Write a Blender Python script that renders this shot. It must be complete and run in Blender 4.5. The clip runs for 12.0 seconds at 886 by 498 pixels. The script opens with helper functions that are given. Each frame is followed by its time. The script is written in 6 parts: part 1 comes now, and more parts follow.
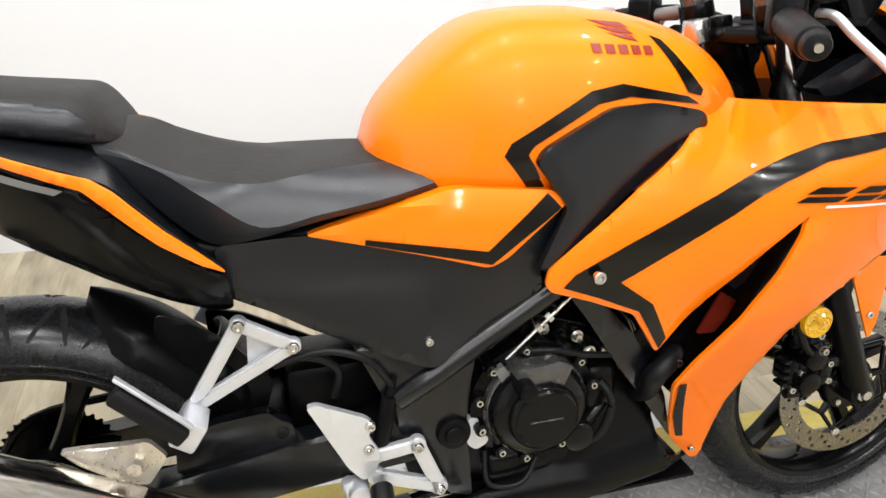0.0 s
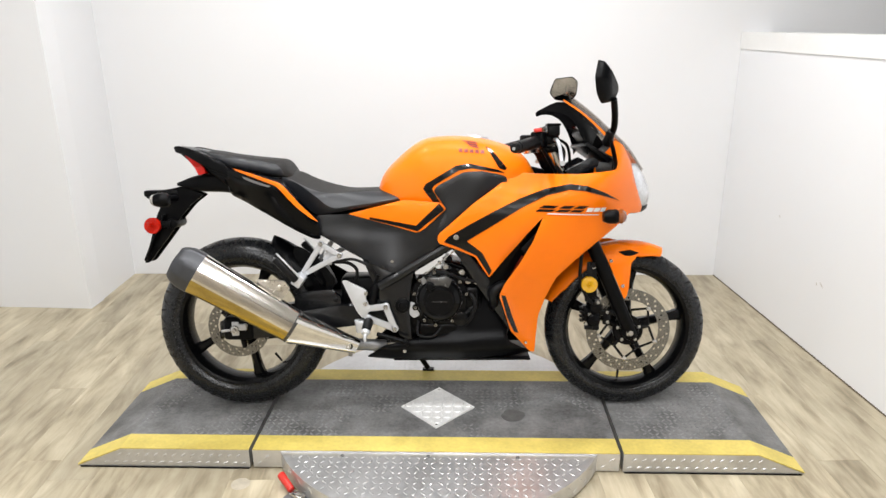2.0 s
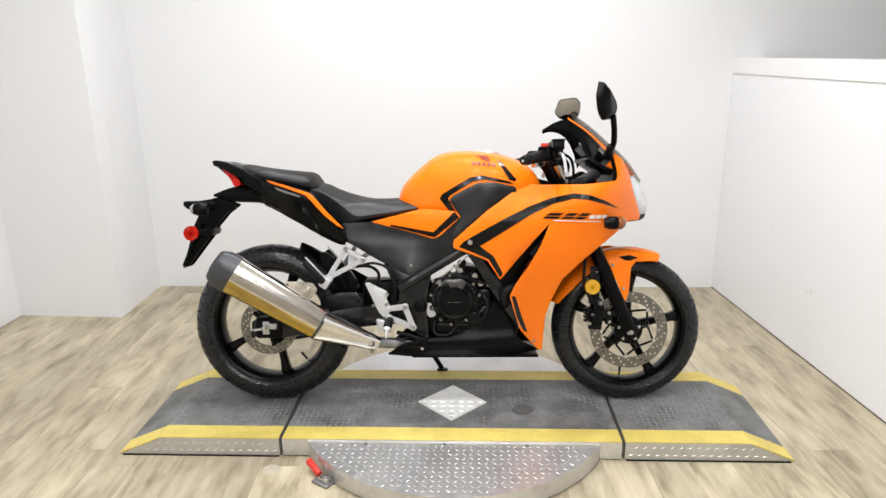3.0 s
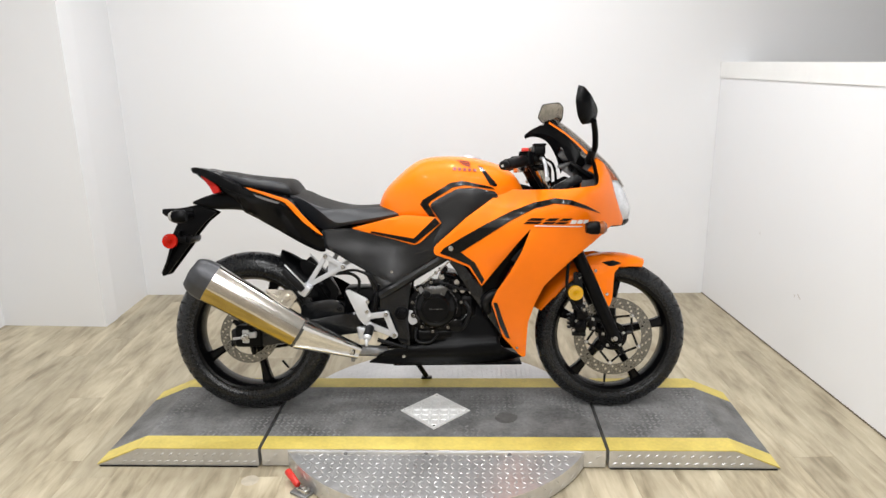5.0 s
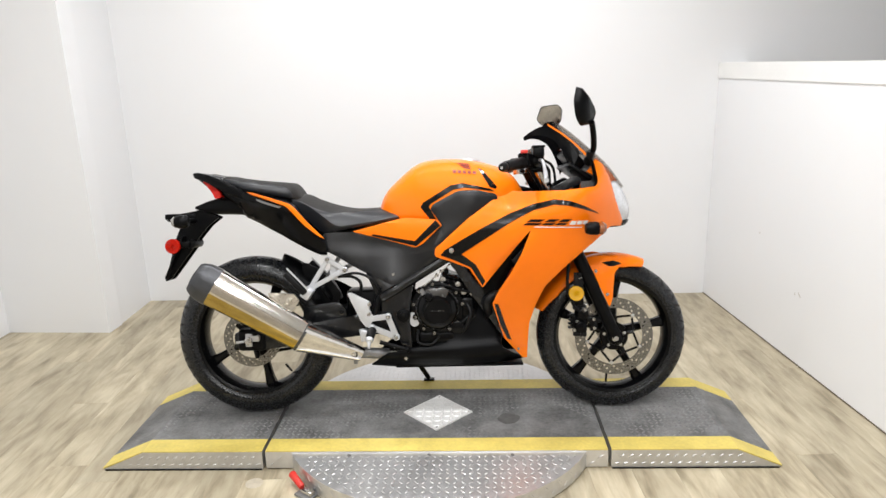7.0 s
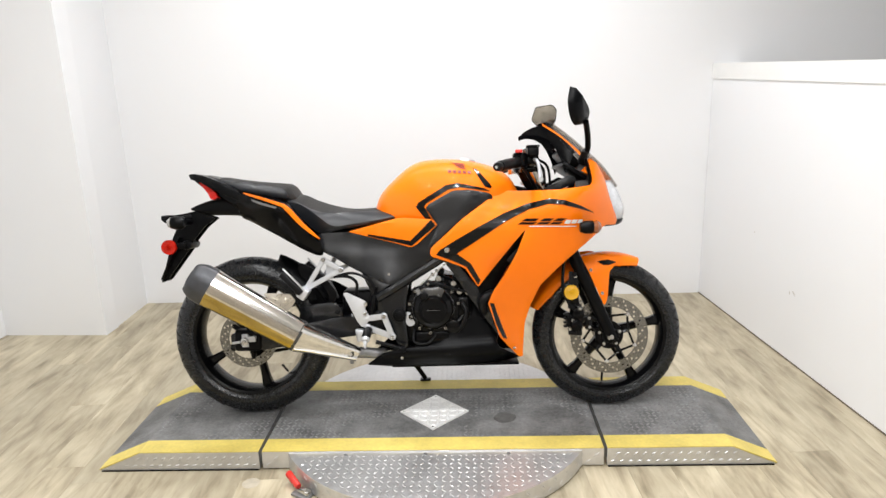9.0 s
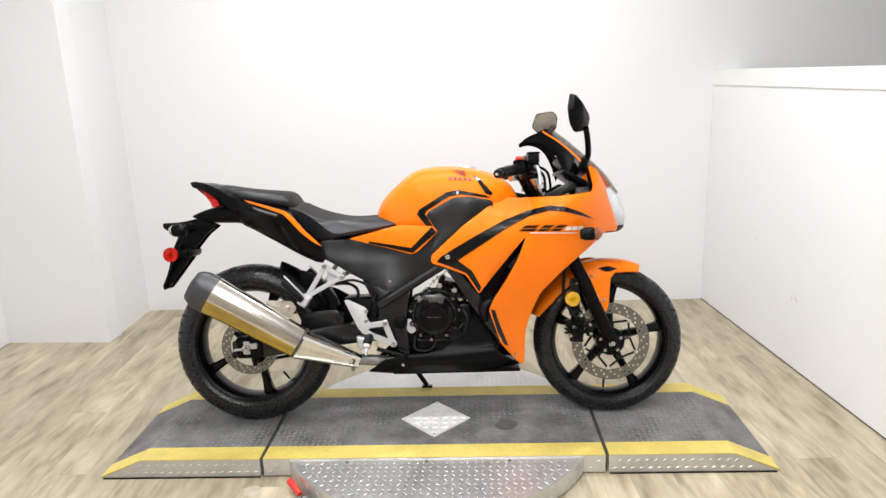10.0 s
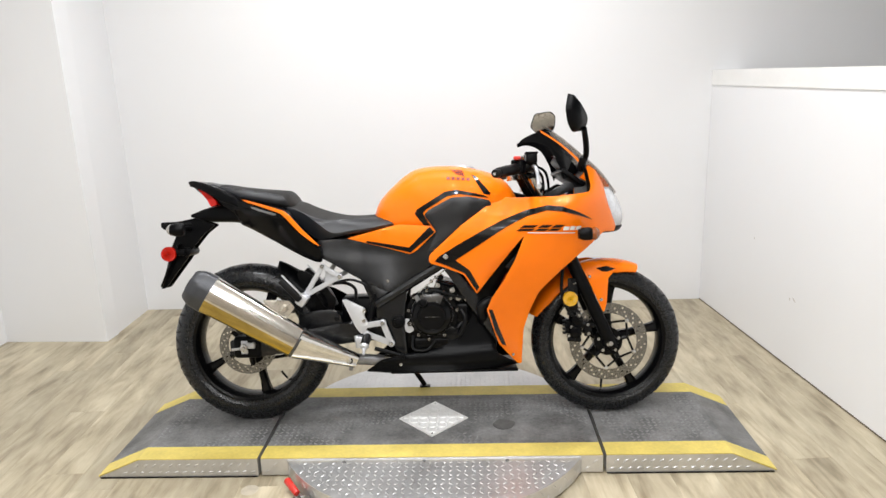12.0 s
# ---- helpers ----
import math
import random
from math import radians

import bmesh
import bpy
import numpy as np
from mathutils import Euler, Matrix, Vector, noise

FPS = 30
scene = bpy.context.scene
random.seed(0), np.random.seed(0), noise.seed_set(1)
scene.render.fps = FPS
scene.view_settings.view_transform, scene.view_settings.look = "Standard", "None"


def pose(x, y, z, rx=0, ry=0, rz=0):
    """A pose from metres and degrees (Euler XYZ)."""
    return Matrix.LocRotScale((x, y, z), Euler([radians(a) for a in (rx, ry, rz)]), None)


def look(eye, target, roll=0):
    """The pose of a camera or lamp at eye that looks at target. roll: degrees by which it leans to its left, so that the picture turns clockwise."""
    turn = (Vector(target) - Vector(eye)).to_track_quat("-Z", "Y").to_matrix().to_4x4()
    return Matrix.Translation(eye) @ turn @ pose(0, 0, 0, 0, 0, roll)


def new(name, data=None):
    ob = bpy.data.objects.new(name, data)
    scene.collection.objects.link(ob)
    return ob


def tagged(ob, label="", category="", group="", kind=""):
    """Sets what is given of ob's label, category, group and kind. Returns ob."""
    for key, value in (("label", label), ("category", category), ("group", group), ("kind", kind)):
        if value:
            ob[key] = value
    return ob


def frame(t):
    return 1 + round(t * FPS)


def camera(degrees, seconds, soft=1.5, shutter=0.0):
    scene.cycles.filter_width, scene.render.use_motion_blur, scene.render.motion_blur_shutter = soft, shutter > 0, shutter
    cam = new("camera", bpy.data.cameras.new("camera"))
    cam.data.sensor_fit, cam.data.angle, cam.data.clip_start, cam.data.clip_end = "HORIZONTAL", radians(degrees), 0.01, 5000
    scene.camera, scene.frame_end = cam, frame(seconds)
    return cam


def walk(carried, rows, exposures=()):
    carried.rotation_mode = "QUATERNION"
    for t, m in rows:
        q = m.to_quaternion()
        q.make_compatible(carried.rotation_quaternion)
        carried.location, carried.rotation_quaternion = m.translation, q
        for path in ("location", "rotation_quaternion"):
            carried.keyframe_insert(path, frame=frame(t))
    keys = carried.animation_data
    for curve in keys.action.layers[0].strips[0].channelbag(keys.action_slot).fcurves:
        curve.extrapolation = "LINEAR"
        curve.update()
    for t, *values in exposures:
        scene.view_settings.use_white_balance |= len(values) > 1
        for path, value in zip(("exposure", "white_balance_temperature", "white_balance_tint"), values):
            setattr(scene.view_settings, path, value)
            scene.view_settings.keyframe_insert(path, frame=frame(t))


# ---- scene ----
cam = camera(66.1, 12.0)
PATH = [
    (0, (-0.309, -0.585, 1.206), (0.112, 1.097, 0.209), 1.2),
    (0.5, (-0.148, -1.003, 1.281), (0.02, 0.792, 0.415), 0.1),
    (1, (-0.126, -1.44, 1.334), (-0.116, 0.421, 0.602), -2.0),
    (1.5, (-0.02, -1.78, 1.39), (-0.058, 0.119, 0.764), -0.8),
    (2, (0.104, -2.034, 1.401), (0.035, -0.137, 0.773), -0.6),
    (2.5, (0.083, -2.215, 1.399), (0.039, -0.289, 0.863), -1.7),
    (3, (0.073, -2.256, 1.392), (-0.009, -0.336, 0.837), -0.7),
    (3.5, (0.112, -2.216, 1.395), (0.064, -0.278, 0.905), -0.6),
    (5.5, (0.138, -2.235, 1.376), (0.043, -0.312, 0.835), -1.4),
    (6, (0.137, -2.241, 1.381), (0.038, -0.316, 0.848), -1.9),
    (6.5, (0.142, -2.245, 1.379), (0.044, -0.318, 0.854), -1.8),
    (7, (0.143, -2.246, 1.377), (0.058, -0.318, 0.855), -1.7),
    (9, (0.151, -2.258, 1.366), (0.073, -0.326, 0.853), -1.9),
    (9.5, (0.149, -2.254, 1.368), (0.067, -0.323, 0.852), -2.5),
    (10, (0.16, -2.26, 1.369), (0.073, -0.324, 0.874), -2.1),
    (10.5, (0.162, -2.261, 1.365), (0.074, -0.327, 0.863), -2.0),
    (11, (0.165, -2.265, 1.365), (0.083, -0.331, 0.864), -1.9),
    (11.5, (0.168, -2.261, 1.367), (0.09, -0.327, 0.863), -1.8),
    (12, (0.165, -2.26, 1.369), (0.08, -0.324, 0.873), -2.0),
]
walk(cam, [(t, look(eye, target, roll)) for t, eye, target, roll in PATH],
     [(0.0, 0.18), (0.5, 0.04), (1.0, 0.0), (2.0, -0.03), (3.0, -0.06), (3.5, -0.10), (5.5, -0.15), (6.5, -0.12), (7.0, -0.07), (9.0, -0.01), (11.0, -0.03), (11.5, -0.07), (12.0, -0.10)])

# ---- light ----
world = bpy.data.worlds.new("world")
world.use_nodes = True
world.node_tree.nodes["Background"].inputs[0].default_value = (0.9, 0.95, 1.0, 1)
world.node_tree.nodes["Background"].inputs[1].default_value = 0.15
scene.world = world
scene.view_settings.exposure = 0.0
LAMP_WATTS = 15.6
# Rows at y -4.9 and -3.5 are added to brighten bike and rear wall.
LAMP_SPOTS = [(x, y) for y in (-4.9, -3.5, -2.0, -0.7, 0.6) for x in (-0.9, -0.05, 0.8)]
CEILING = 2.75


# ---- materials ----
def material(name, colour, rough=0.5, metal=0.0, vary=0.15, scale=8.0, bump=0.0, bump_scale=60.0, coat=0.0, spec=0.5,
             stretch=(1, 1, 1), rough_vary=0.1, per_piece=0.0, transmission=0.0, second=None, turn=None):
    m = bpy.data.materials.new(name)
    m.use_nodes = True
    nt = m.node_tree
    n, l = nt.nodes, nt.links
    b = n["Principled BSDF"]
    b.inputs["Metallic"].default_value = metal
    b.inputs["Coat Weight"].default_value = coat
    b.inputs["Coat Roughness"].default_value = 0.02
    b.inputs["Specular IOR Level"].default_value = spec
    b.inputs["Transmission Weight"].default_value = transmission
    tc = n.new("ShaderNodeTexCoord")
    mp = n.new("ShaderNodeMapping")
    mp.inputs["Scale"].default_value = stretch
    if turn is not None:
        mp.vector_type = "TEXTURE"
        mp.inputs["Rotation"].default_value = (0, radians(turn), 0)
        mp.inputs["Scale"].default_value = tuple(1 / k for k in stretch)
    l.new(tc.outputs["Object"], mp.inputs["Vector"])
    big = n.new("ShaderNodeTexNoise")
    big.inputs["Scale"].default_value = scale
    big.inputs["Detail"].default_value = 5
    l.new(mp.outputs["Vector"], big.inputs["Vector"])
    fine = n.new("ShaderNodeTexNoise")
    fine.inputs["Scale"].default_value = scale * 9
    fine.inputs["Detail"].default_value = 3
    l.new(mp.outputs["Vector"], fine.inputs["Vector"])
    mix = n.new("ShaderNodeMix")
    mix.data_type = "FLOAT"
    mix.inputs[0].default_value = 0.35
    l.new(big.outputs["Fac"], mix.inputs[2])
    l.new(fine.outputs["Fac"], mix.inputs[3])
    ramp = n.new("ShaderNodeMapRange")
    ramp.inputs["From Min"].default_value = 0.3
    ramp.inputs["From Max"].default_value = 0.7
    l.new(mix.outputs[0], ramp.inputs["Value"])
    tone = n.new("ShaderNodeMix")
    tone.data_type = "RGBA"
    dark = tuple(c * (1 - vary) for c in colour)
    light = second or tuple(min(1, c * (1 + vary)) for c in colour)
    tone.inputs[6].default_value = (*dark, 1)
    tone.inputs[7].default_value = (*light, 1)
    l.new(ramp.outputs[0], tone.inputs[0])
    out = tone.outputs[2]
    if per_piece:
        info = n.new("ShaderNodeObjectInfo")
        spread = n.new("ShaderNodeMapRange")
        spread.inputs["To Min"].default_value = 1 - per_piece
        spread.inputs["To Max"].default_value = 1 + per_piece
        l.new(info.outputs["Random"], spread.inputs["Value"])
        hsv = n.new("ShaderNodeHueSaturation")
        l.new(out, hsv.inputs["Color"])
        l.new(spread.outputs[0], hsv.inputs["Value"])
        out = hsv.outputs["Color"]
    l.new(out, b.inputs["Base Color"])
    rr = n.new("ShaderNodeMapRange")
    rr.inputs["To Min"].default_value = max(0.02, rough - rough_vary)
    rr.inputs["To Max"].default_value = min(1, rough + rough_vary)
    l.new(fine.outputs["Fac"], rr.inputs["Value"])
    l.new(rr.outputs[0], b.inputs["Roughness"])
    if bump:
        grain = n.new("ShaderNodeTexNoise")
        grain.inputs["Scale"].default_value = bump_scale
        grain.inputs["Detail"].default_value = 4
        l.new(mp.outputs["Vector"], grain.inputs["Vector"])
        bm_ = n.new("ShaderNodeBump")
        bm_.inputs["Strength"].default_value = bump
        bm_.inputs["Distance"].default_value = 0.002
        l.new(grain.outputs["Fac"], bm_.inputs["Height"])
        l.new(bm_.outputs[0], b.inputs["Normal"])
    return m


ORANGE = material("orange_paint", (0.90, 0.184, 0.001), 0.40, vary=0.04, scale=3, coat=0.50, spec=0.12, rough_vary=0.03)
GLOSS_BLACK = material("gloss_black", (0.0018, 0.0019, 0.0024), 0.20, vary=0.2, coat=0.04, spec=0.10, rough_vary=0.04)
DECAL = material("black_decal", (0.003, 0.003, 0.003), 0.20, vary=0.2, coat=0.22, spec=0.22)
PLASTIC = material("black_plastic", (0.0022, 0.0023, 0.0028), 0.32, vary=0.3, spec=0.10, bump=0.15, bump_scale=400)
GREY = material("dark_grey_plastic", (0.0042, 0.0050, 0.0068), 0.26, vary=0.15, rough_vary=0.03, spec=0.48, bump=0.12, bump_scale=500)
SEAT = material("seat_vinyl", (0.0200, 0.0190, 0.0182), 0.60, spec=0.22, vary=0.2, scale=12, bump=0.35, bump_scale=350)
SEAT_SIDE = material("seat_side_vinyl", (0.013, 0.0142, 0.0175), 0.38, spec=0.42, vary=0.15, bump=0.2, bump_scale=300)
RUBBER = material("tyre_rubber", (0.0085, 0.0092, 0.0105), 0.27, spec=0.34, vary=0.3, scale=20, bump=0.04, bump_scale=120, rough_vary=0.06)
RIM = material("rim_black", (0.0022, 0.0023, 0.0026), 0.22, vary=0.2, spec=0.16)
ALLOY = material("cast_alloy", (0.60, 0.615, 0.645), 0.36, metal=0.6, vary=0.08, bump=0.15, bump_scale=250)
SILVER = material("silver_paint", (0.54, 0.55, 0.575), 0.40, metal=0.35, vary=0.08)
STEEL = material("brushed_steel", (0.66, 0.645, 0.615), 0.15, metal=1.0, vary=0.15, scale=5, stretch=(0.7, 16, 12), rough_vary=0.12, turn=33)
# Steel with the yellow deck edge's golden reflection put into its colour.
GOLD_REFLECTION = material("steel_gold_reflection", (0.48, 0.355, 0.110), 0.18, metal=1.0, vary=0.30, scale=5, stretch=(0.7, 16, 12), rough_vary=0.12, turn=33)
CHROME = material("polished_steel", (0.66, 0.65, 0.63), 0.13, metal=1.0, vary=0.18, scale=9, rough_vary=0.09)
DISC = material("brake_disc_steel", (0.205, 0.196, 0.175), 0.27, metal=0.9, vary=0.12, scale=30)
ENGINE = material("engine_black", (0.0022, 0.0022, 0.0025), 0.24, spec=0.13, vary=0.3, scale=15, bump=0.2, bump_scale=200)
COVER = material("engine_cover", (0.0032, 0.0033, 0.0037), 0.16, rough_vary=0.03, spec=0.16, vary=0.15, bump=0.1)
ENGINE_GREY = material("engine_grey", (0.22, 0.22, 0.22), 0.45, metal=0.6, vary=0.2)
FRAME = material("frame_paint", (0.0045, 0.0050, 0.0062), 0.26, spec=0.40, vary=0.15, rough_vary=0.03, bump=0.1, bump_scale=300)
PIPE = material("dull_pipe_steel", (0.26, 0.26, 0.265), 0.42, metal=0.8, vary=0.3, scale=25)
BOSS = material("machined_cover", (0.10, 0.10, 0.10), 0.26, metal=0.7, vary=0.2, bump=0.1)
BOLT = material("bolt_zinc", (0.56, 0.56, 0.55), 0.25, metal=1.0, vary=0.1)
RED = material("red_lens", (0.60, 0.012, 0.006), 0.20, vary=0.30, scale=60, spec=0.25, coat=0.25)
RED_REFLECTOR = material("red_reflector", (0.52, 0.012, 0.004), 0.18, vary=0.2, scale=60, spec=0.15, coat=0.12)
RED_PLASTIC = material("red_plastic", (0.60, 0.03, 0.02), 0.4, vary=0.15)
AMBER = material("amber_reflector", (0.84, 0.47, 0.007), 0.12, vary=0.15, coat=1.0)
AMBER_DARK = material("smoked_indicator_lens", (0.22, 0.055, 0.008), 0.15, vary=0.2, coat=0.6)
LENS_DARK = material("smoked_amber_lens", (0.10, 0.010, 0.005), 0.12, coat=0.3)
CLEAR = material("headlight_lens", (0.56, 0.58, 0.62), 0.06, vary=0.35, scale=16, coat=1.0, spec=0.8)
CLEAR_SIDE = material("clear_indicator_lens", (0.30, 0.29, 0.27), 0.08, vary=0.45, scale=45, coat=1.0, spec=0.6)
MIRROR = material("mirror_glass", (0.85, 0.85, 0.85), 0.02, metal=1.0, vary=0.01, rough_vary=0.0)
WHITE_MARK = material("white_print", (0.75, 0.75, 0.75), 0.4, vary=0.05)
RED_MARK = material("red_print", (0.22, 0.016, 0.008), 0.35, vary=0.05, coat=0.5)
CABLE = material("cable_black", (0.004, 0.004, 0.0045), 0.45, spec=0.18)
YELLOW = material("yellow_paint", (0.60, 0.48, 0.12), 0.5, vary=0.22, scale=9, bump=0.3, bump_scale=90)
TREAD = material("grip_tread", (0.140, 0.140, 0.139), 0.62, vary=0.62, scale=10, bump=0.9, bump_scale=120)
PLATE = material("diamond_plate", (0.60, 0.60, 0.605), 0.36, metal=0.80, vary=0.16, scale=5, rough_vary=0.12)
WALL = material("white_wall", (0.775, 0.782, 0.80), 0.36, vary=0.006, rough_vary=0.015, scale=0.9, bump=0.03, bump_scale=90)
TAN = material("tan_wall", (0.34, 0.30, 0.245), 0.7, vary=0.08, scale=1.5)
HATCH = material("hatch_alloy", (0.82, 0.82, 0.81), 0.50, metal=0.35, vary=0.12, scale=14, bump=0.2, bump_scale=120)
TREAD_TOP = material("worn_tread", (0.178, 0.178, 0.178), 0.55, vary=0.5, scale=14)
CEIL = material("ceiling_white", (0.78, 0.78, 0.77), 0.8, vary=0.03, scale=2)
CAP = material("cap_paint", (0.78, 0.78, 0.77), 0.4, vary=0.03)
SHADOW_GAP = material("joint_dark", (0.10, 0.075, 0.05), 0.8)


def glass_material(name, colour, rough):
    m = bpy.data.materials.new(name)
    m.use_nodes = True
    nt = m.node_tree
    b = nt.nodes["Principled BSDF"]
    clear = nt.nodes.new("ShaderNodeBsdfTransparent")
    clear.inputs[0].default_value = (*colour, 1)
    b.inputs["Base Color"].default_value = (0.02, 0.02, 0.02, 1)
    b.inputs["Roughness"].default_value = rough
    mix = nt.nodes.new("ShaderNodeMixShader")
    mix.inputs[0].default_value = 0.16
    nt.links.new(clear.outputs[0], mix.inputs[1])
    nt.links.new(b.outputs[0], mix.inputs[2])
    nt.links.new(mix.outputs[0], nt.nodes["Material Output"].inputs[0])
    return m


SCREEN = glass_material("clear_screen", (0.80, 0.78, 0.76), 0.05)


def wood_material():
    m = bpy.data.materials.new("oak_laminate")
    m.use_nodes = True
    nt = m.node_tree
    n, l = nt.nodes, nt.links
    b = n["Principled BSDF"]
    tc = n.new("ShaderNodeTexCoord")
    info = n.new("ShaderNodeObjectInfo")
    off = n.new("ShaderNodeVectorMath")
    off.operation = "MULTIPLY_ADD"
    l.new(info.outputs["Random"], off.inputs[0])
    off.inputs[1].default_value = (37, 53, 11)
    l.new(tc.outputs["Object"], off.inputs[2])
    mp = n.new("ShaderNodeMapping")
    mp.inputs["Scale"].default_value = (11, 1.5, 1)
    l.new(off.outputs[0], mp.inputs["Vector"])
    streak = n.new("ShaderNodeTexNoise")
    streak.inputs["Scale"].default_value = 2.0
    streak.inputs["Detail"].default_value = 9
    streak.inputs["Roughness"].default_value = 0.62
    streak.inputs["Distortion"].default_value = 1.1
    l.new(mp.outputs[0], streak.inputs["Vector"])
    mp2 = n.new("ShaderNodeMapping")
    mp2.inputs["Scale"].default_value = (5.5, 1.9, 1)
    l.new(off.outputs[0], mp2.inputs["Vector"])
    cloud = n.new("ShaderNodeTexNoise")
    cloud.inputs["Scale"].default_value = 2.2
    cloud.inputs["Detail"].default_value = 3
    l.new(mp2.outputs[0], cloud.inputs["Vector"])
    mix = n.new("ShaderNodeMix")
    mix.inputs[0].default_value = 0.5
    l.new(streak.outputs["Fac"], mix.inputs[2])
    l.new(cloud.outputs["Fac"], mix.inputs[3])
    ramp = n.new("ShaderNodeValToRGB")
    e = ramp.color_ramp.elements
    e[0].position, e[0].color = 0.34, (0.215, 0.178, 0.115, 1)
    e[1].position, e[1].color = 0.66, (0.545, 0.486, 0.355, 1)
    mid = e.new(0.48)
    mid.color = (0.382, 0.328, 0.228, 1)
    l.new(mix.outputs[0], ramp.inputs[0])
    spread = n.new("ShaderNodeMapRange")
    spread.inputs["To Min"].default_value = 0.86
    spread.inputs["To Max"].default_value = 1.12
    l.new(info.outputs["Random"], spread.inputs["Value"])
    hsv = n.new("ShaderNodeHueSaturation")
    l.new(ramp.outputs[0], hsv.inputs["Color"])
    l.new(spread.outputs[0], hsv.inputs["Value"])
    l.new(hsv.outputs[0], b.inputs["Base Color"])
    b.inputs["Roughness"].default_value = 0.42
    bump = n.new("ShaderNodeBump")
    bump.inputs["Strength"].default_value = 0.08
    bump.inputs["Distance"].default_value = 0.002
    l.new(streak.outputs["Fac"], bump.inputs["Height"])
    l.new(bump.outputs[0], b.inputs["Normal"])
    return m


OAK = wood_material()


# ---- mesh helpers ----
def finish(bm, name, mat, smooth=40):
    bmesh.ops.recalc_face_normals(bm, faces=bm.faces)
    me = bpy.data.meshes.new(name)
    bm.to_mesh(me)
    bm.free()
    me.materials.append(mat)
    if smooth:
        for p in me.polygons:
            p.use_smooth = True
        me.set_sharp_from_angle(angle=radians(smooth))
    return me


def part(name, bm, mat, parent=None, label="", smooth=40):
    ob = new(name, finish(bm, name, mat, smooth))
    ob.parent = parent
    if label:
        tagged(ob, label)
    return ob


def thing(name, label, category, m=None, group="", kind=""):
    ob = new(name)
    ob.empty_display_size = 0.05
    if m is not None:
        ob.matrix_basis = m
    return tagged(ob, label, category, group, kind)


def join(*bms):
    out = bmesh.new()
    for b in bms:
        me = bpy.data.meshes.new("tmp")
        b.to_mesh(me)
        b.free()
        out.from_mesh(me)
        bpy.data.meshes.remove(me)
    return out


def box(x0, x1, y0, y1, z0, z1, bevel=0.0, seg=2):
    bm = bmesh.new()
    bmesh.ops.create_cube(bm, size=1)
    for v in bm.verts:
        v.co = Vector(((x0 + x1) / 2 + v.co.x * (x1 - x0), (y0 + y1) / 2 + v.co.y * (y1 - y0), (z0 + z1) / 2 + v.co.z * (z1 - z0)))
    if bevel:
        bmesh.ops.bevel(bm, geom=list(bm.edges), offset=bevel, segments=seg, affect="EDGES", profile=0.5)
    return bm


def moved(bm, m):
    bmesh.ops.transform(bm, matrix=m, verts=bm.verts)
    return bm


def mirrored(bm):
    """The same shape on the other side of the plane y = 0."""
    out = bm.copy()
    for v in out.verts:
        v.co.y = -v.co.y
    bmesh.ops.reverse_faces(out, faces=out.faces)
    return out


def rod(a, b, r0, r1=None, seg=16, bevel=0.0):
    """A round bar from a to b."""
    a, b = Vector(a), Vector(b)
    bm = bmesh.new()
    bmesh.ops.create_cone(bm, cap_ends=True, segments=seg, radius1=r0, radius2=r0 if r1 is None else r1, depth=(b - a).length)
    if bevel:
        rims = [e for e in bm.edges if any(len(f.verts) > 4 for f in e.link_faces)]
        bmesh.ops.bevel(bm, geom=rims, offset=bevel, segments=2, affect="EDGES", profile=0.5)
    turn = (b - a).to_track_quat("Z", "Y").to_matrix().to_4x4()
    return moved(bm, Matrix.Translation((a + b) / 2) @ turn)


def tube(points, r, seg=10, steps=6):
    """A bent round pipe through points."""
    pts = [Vector(p) for p in points]
    path = []
    for i in range(len(pts) - 1):
        p0, p1, p2, p3 = pts[max(i - 1, 0)], pts[i], pts[i + 1], pts[min(i + 2, len(pts) - 1)]
        for k in range(steps):
            t = k / steps
            path.append(0.5 * ((2 * p1) + (p2 - p0) * t + (2 * p0 - 5 * p1 + 4 * p2 - p3) * t * t + (3 * p1 - p0 - 3 * p2 + p3) * t ** 3))
    path.append(pts[-1])
    bm = bmesh.new()
    rings = []
    for i, p in enumerate(path):
        d = (path[min(i + 1, len(path) - 1)] - path[max(i - 1, 0)]).normalized()
        side = d.cross(Vector((0.13, 0.21, 0.97))).normalized()
        up = side.cross(d)
        rr = r(i / (len(path) - 1)) if callable(r) else r
        rings.append([bm.verts.new(p + rr * (math.cos(a) * side + math.sin(a) * up)) for a in (2 * math.pi * k / seg for k in range(seg))])
    for a, b in zip(rings, rings[1:]):
        for k in range(seg):
            bm.faces.new((a[k], a[(k + 1) % seg], b[(k + 1) % seg], b[k]))
    bm.faces.new(rings[0][::-1])
    bm.faces.new(rings[-1])
    return bm


def smooth_path(pts, steps=4, closed=False):
    """Points of a soft curve through a few 2D corners."""
    n, out = len(pts), []
    for i in range(n if closed else n - 1):
        idx = [(i + k) % n if closed else min(max(i + k, 0), n - 1) for k in (-1, 0, 1, 2)]
        p0, p1, p2, p3 = (Vector(pts[j]) for j in idx)
        for k in range(steps):
            t = k / steps
            out.append(0.5 * ((2 * p1) + (p2 - p0) * t + (2 * p0 - 5 * p1 + 4 * p2 - p3) * t * t + (3 * p1 - p0 - 3 * p2 + p3) * t ** 3))
    if not closed:
        out.append(Vector(pts[-1]))
    return [tuple(p) for p in out]


